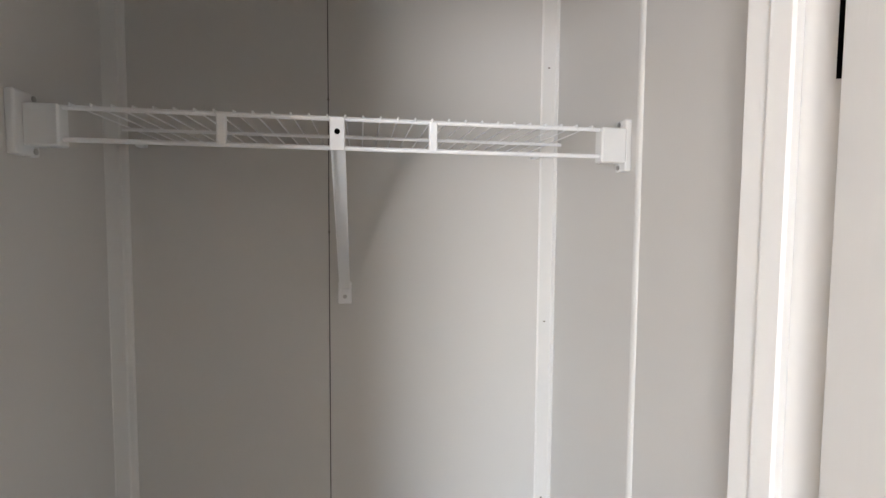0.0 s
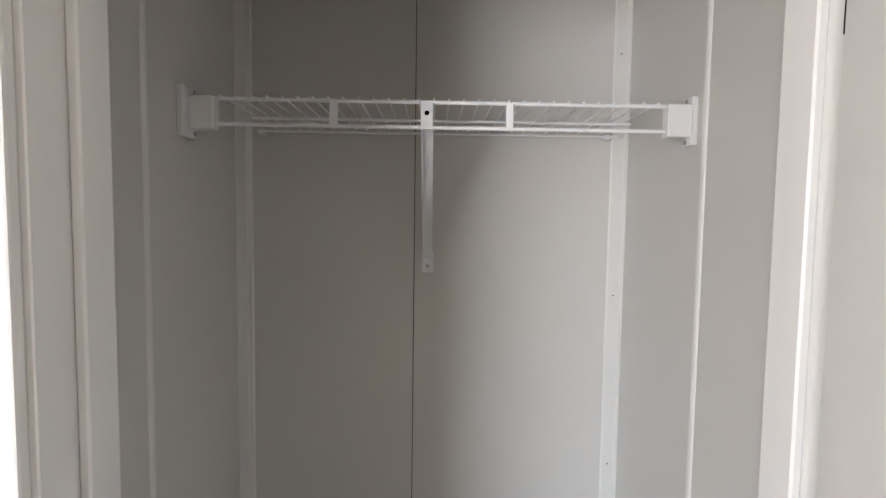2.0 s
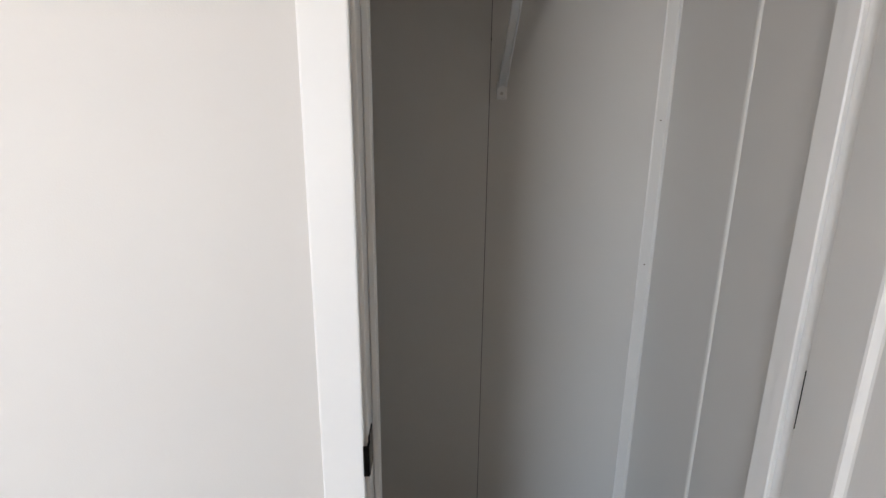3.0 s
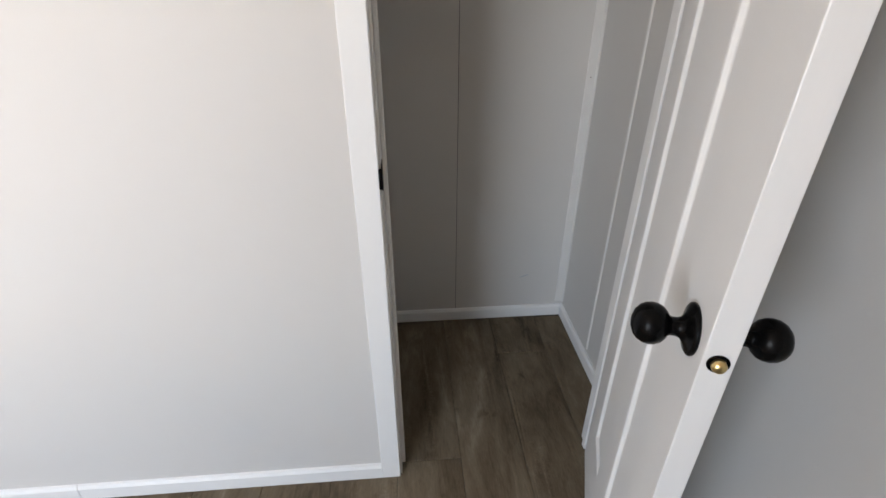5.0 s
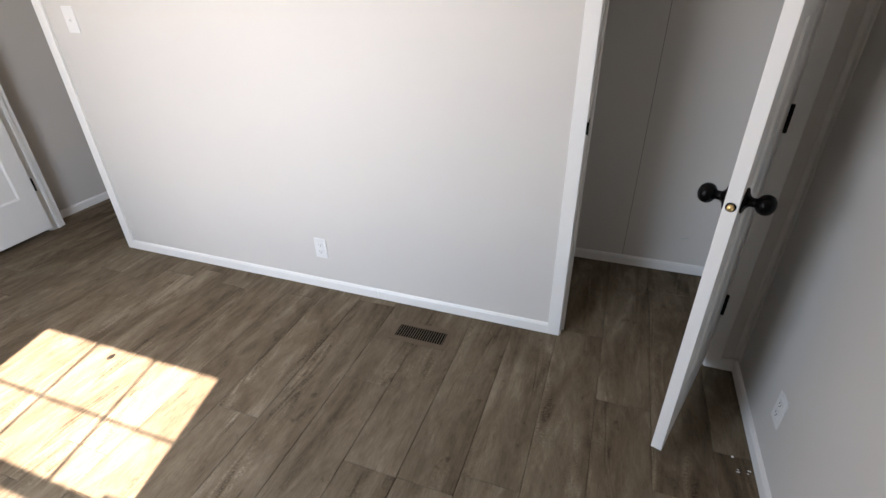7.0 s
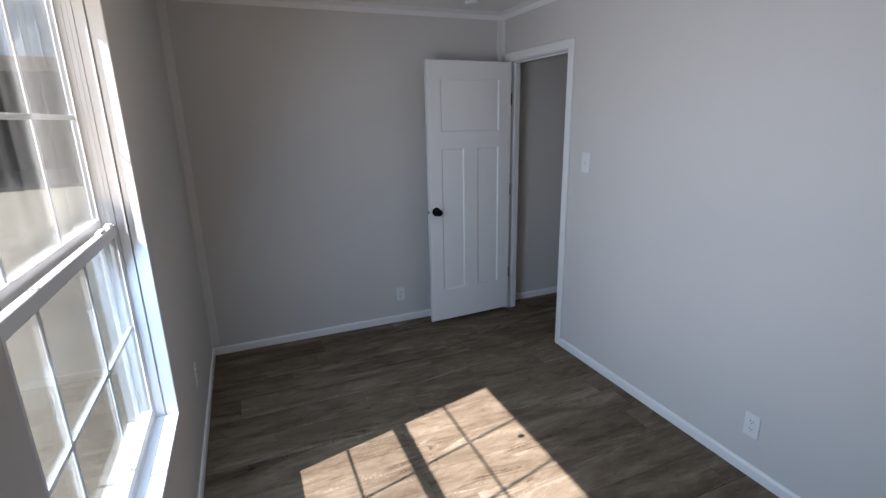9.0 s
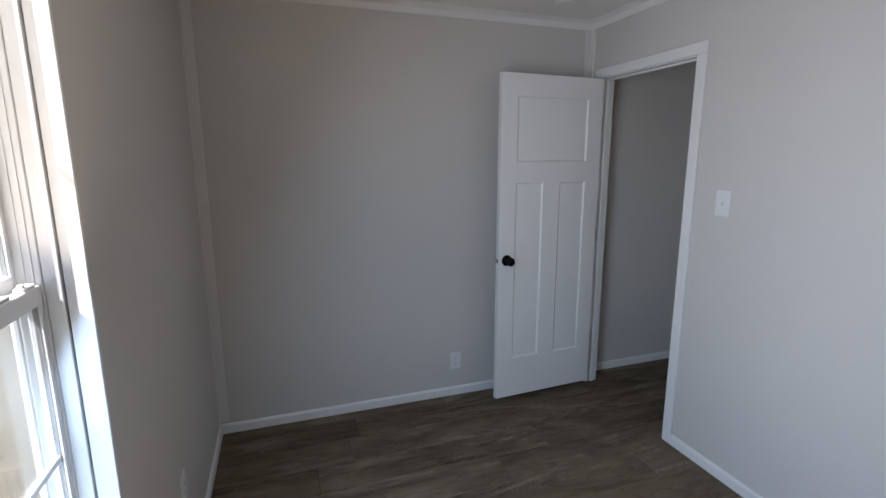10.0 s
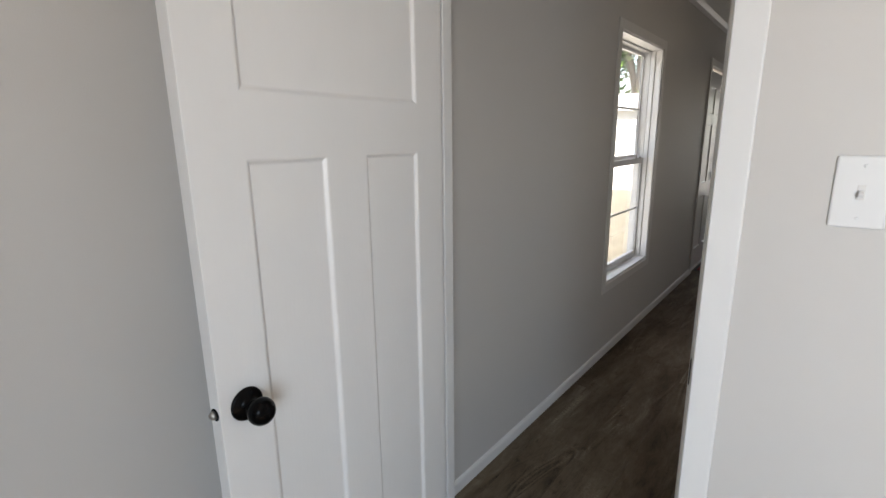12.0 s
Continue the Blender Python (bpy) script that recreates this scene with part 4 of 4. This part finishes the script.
def barn():
    """Open-fronted barn; local +x along the front, front face at y = 0 looking to -y."""
    b = holder("barn", "long open-fronted barn with blue-grey metal cladding", "barn", pose(-23.5, -8.0, GZ - 0.02, 0, 0, 98))
    L2, dep, he = 15.0, 9.0, 4.65
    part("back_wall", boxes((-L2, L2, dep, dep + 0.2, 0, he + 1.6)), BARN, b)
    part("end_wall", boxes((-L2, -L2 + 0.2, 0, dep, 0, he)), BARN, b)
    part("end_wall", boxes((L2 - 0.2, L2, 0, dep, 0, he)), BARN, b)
    part("floor_slab", boxes((-L2, L2, -0.15, dep, 0.0, 0.14)), DIRT, b, "pale concrete apron")
    part("roof", boxes((-L2 - 0.4, L2 + 0.4, -0.5, dep + 0.5, he + 2.0, he + 2.12)), ROOFM, b)
    part("upper_wall", boxes((-L2, L2, -0.58, -0.5, he + 0.15, he + 2.0)), ROOFM, b, "pale blue-grey metal cladding")
    part("fascia", boxes((-L2 - 0.4, L2 + 0.4, -0.66, -0.602, he - 0.06, he + 0.15)), FASCIA, b, "brown fascia board")
    part("soffit_beam", boxes((-L2, L2, -0.56, -0.30, he - 0.34, he - 0.064)), DIRT, b, "pale beam under the fascia")
    rib = None
    for i in range(60):
        if rib is None:
            rib = ob = part("cladding_rib", boxes((-0.03, 0.03, -0.605, -0.58, he + 0.152, he + 1.96), bevel=0.01), ROOFM, b)
        else:
            ob = new("cladding_rib", rib.data)
            ob.parent = b
        ob.location = (-L2 + 0.25 + i * 0.5, 0, 0)
    part("eave_trim", boxes((-L2 - 0.4, L2 + 0.4, -0.64, -0.606, he + 1.86, he + 2.0)), ROOFM, b)
    post = None
    for i in range(7):
        if post is None:
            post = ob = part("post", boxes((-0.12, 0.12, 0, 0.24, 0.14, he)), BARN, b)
        else:
            ob = new("post", post.data)
            ob.parent = b
        ob.location = (-L2 + 0.5 + i * (2 * L2 - 1) / 6, 0, 0)


barn()


def white_house():
    h = holder("mobile_home", "white sided mobile home with a low pale roof", "house", pose(-9.5, 19.0, GZ - 0.02, 0, 0, 20))
    part("wall", boxes((-6, 6, 0, 4.5, 0.0, 3.3)), SIDING, h)
    lap = None
    for i in range(16):
        if lap is None:
            bm = extrude_profile([(0, 0), (0.022, 0), (0.004, 0.19), (0, 0.19)], 12.04, Matrix(((0, 1, 0, -6.02), (-1, 0, 0, 0), (0, 0, 1, 0), (0, 0, 0, 1))))
            lap = ob = part("siding_lap", bm, SIDING, h)
        else:
            ob = new("siding_lap", lap.data)
            ob.parent = h
        ob.location = (0, -0.001, 0.2 + 0.19 * i)
    bm = extrude_profile([(-0.3, 3.3), (2.25, 4.0), (4.8, 3.3), (4.8, 3.18), (-0.3, 3.18)], 12.6, Matrix(((0, 1, 0, -6.3), (1, 0, 0, 0), (0, 0, 1, 0), (0, 0, 0, 1))))
    part("roof", bm, SIDING, h)
    for x in (-3.5, 0.5, 3.8):
        wf = part("window", boxes((x - 0.5, x + 0.5, -0.05, -0.023, 1.4, 2.7)), VINYL, h)
        part("pane", boxes((x - 0.43, x + 0.43, -0.056, -0.05, 1.47, 2.63)), ROOFM, wf)


white_house()


def tree(name, x, y, height, spread, seed):
    """Tapered trunk, forking limbs, and a crown of many small leaves."""
    rnd = random.Random(seed)
    t = holder(name, "leafy green broadleaf tree behind the white home", "tree", pose(x, y, GZ - 0.05))
    bm = bmesh.new()
    tips = []

    def limb(p, d, length, r, depth):
        q = p + d * length
        m = Matrix.Translation((p + q) / 2) @ d.to_track_quat("Z", "Y").to_matrix().to_4x4()
        bmesh.ops.create_cone(bm, cap_ends=False, segments=7, radius1=r, radius2=r * 0.68, depth=length * 1.03, matrix=m)
        if depth == 0:
            tips.append(q)
            return
        for k in range(rnd.choice((2, 3, 3))):
            nd = (d + Vector((rnd.uniform(-1, 1), rnd.uniform(-1, 1), rnd.uniform(-0.1, 0.7))) * spread).normalized()
            limb(q, nd, length * rnd.uniform(0.62, 0.82), r * 0.62, depth - 1)
        tips.append(q)
    limb(Vector((0, 0, 0)), Vector((0.03, 0.02, 1)).normalized(), height * 0.30, height * 0.028, 4)
    part("trunk", bm, BARK, t)
    verts, faces = [], []
    for c in tips:
        for k in range(60):
            p = c + Vector((rnd.gauss(0, 1), rnd.gauss(0, 1), rnd.gauss(0, 0.8))) * height * 0.055
            a = Vector((rnd.uniform(-1, 1), rnd.uniform(-1, 1), rnd.uniform(-0.6, 0.6))).normalized()
            b = a.cross(Vector((rnd.uniform(-1, 1), rnd.uniform(-1, 1), rnd.uniform(-1, 1)))).normalized()
            s = height * rnd.uniform(0.014, 0.026)
            i = len(verts)
            verts += [p - a * s, p + b * s * 0.55, p + a * s, p - b * s * 0.55]
            faces.append((i, i + 1, i + 2, i + 3))
    me = bpy.data.meshes.new("crown")
    me.from_pydata([tuple(v) for v in verts], [], faces)
    me.materials.append(LEAF)
    crown = new("crown", me)
    crown.parent = t


tree("tree", -12.2, 29.0, 14.0, 0.75, 3)
tree("tree", -16.0, 33.0, 12.0, 0.75, 8)

# ------------------------------------------------------------ floor: sub-floor and planks
floor = setting("floor", boxes((XO + 0.05, XE, YO + 0.05, WT, -0.30, -0.0065), (XO + 0.05, HXE, WT, HYN, -0.30, -0.0065), (CXL - 0.05, XE, WT, CYB, -0.30, -0.0065)), SUBFLOOR, "grey-brown wood-look vinyl plank floor", "floor")
knot.parent = floor
PW, PL = 0.207, 1.22
known = {0: 0.040, 1: -0.353, -4: -0.566, -1: -0.853, -6: -0.880, -5: -1.270, 2: 0.52, -7: -0.12, -8: 0.02, -9: -0.16, -10: -0.07, -11: -0.15, -12: 0.0}
cache = {}
rnd = random.Random(21)


def plank(x0, x1, y0, y1):
    key = (round(x1 - x0, 3), round(y1 - y0, 3))
    if key not in cache:
        w, l = x1 - x0, y1 - y0
        c, zz = 0.0026, 0.0020
        bm = bmesh.new()
        outer = [bm.verts.new(p) for p in ((0.0004, 0.0004, -zz), (w - 0.0004, 0.0004, -zz), (w - 0.0004, l - 0.0004, -zz), (0.0004, l - 0.0004, -zz))]
        inner = [bm.verts.new(p) for p in ((c, c, 0), (w - c, c, 0), (w - c, l - c, 0), (c, l - c, 0))]
        low = [bm.verts.new((v.co.x, v.co.y, -0.006)) for v in outer]
        bm.faces.new(inner)
        for i in range(4):
            j = (i + 1) % 4
            bm.faces.new((outer[i], outer[j], inner[j], inner[i]))
            bm.faces.new((low[i], low[j], outer[j], outer[i]))
        me = bpy.data.meshes.new("plank")
        bm.to_mesh(me)
        bm.free()
        me.materials.append(PLANK)
        cache[key] = me
    ob = new("plank", cache[key])
    ob.parent = floor
    ob.location = (x0, y0, 0)


for k in range(-18, 4):
    x0, x1 = max(XW, -0.012 + PW * k), min(XE, -0.012 + PW * (k + 1))
    if x1 - x0 < 0.01:
        continue
    ytop = HYN if x1 <= HXE + 0.05 else (CYB if x1 > CXL - 0.02 else 0.06)
    off = known.get(k, rnd.uniform(0, PL))
    y = off - PL * math.ceil((off - YS) / PL)
    while y < ytop:
        a, b = max(y, YS), min(y + PL, ytop)
        if b - a > 0.02:
            plank(x0, x1, a, b)
        y += PL
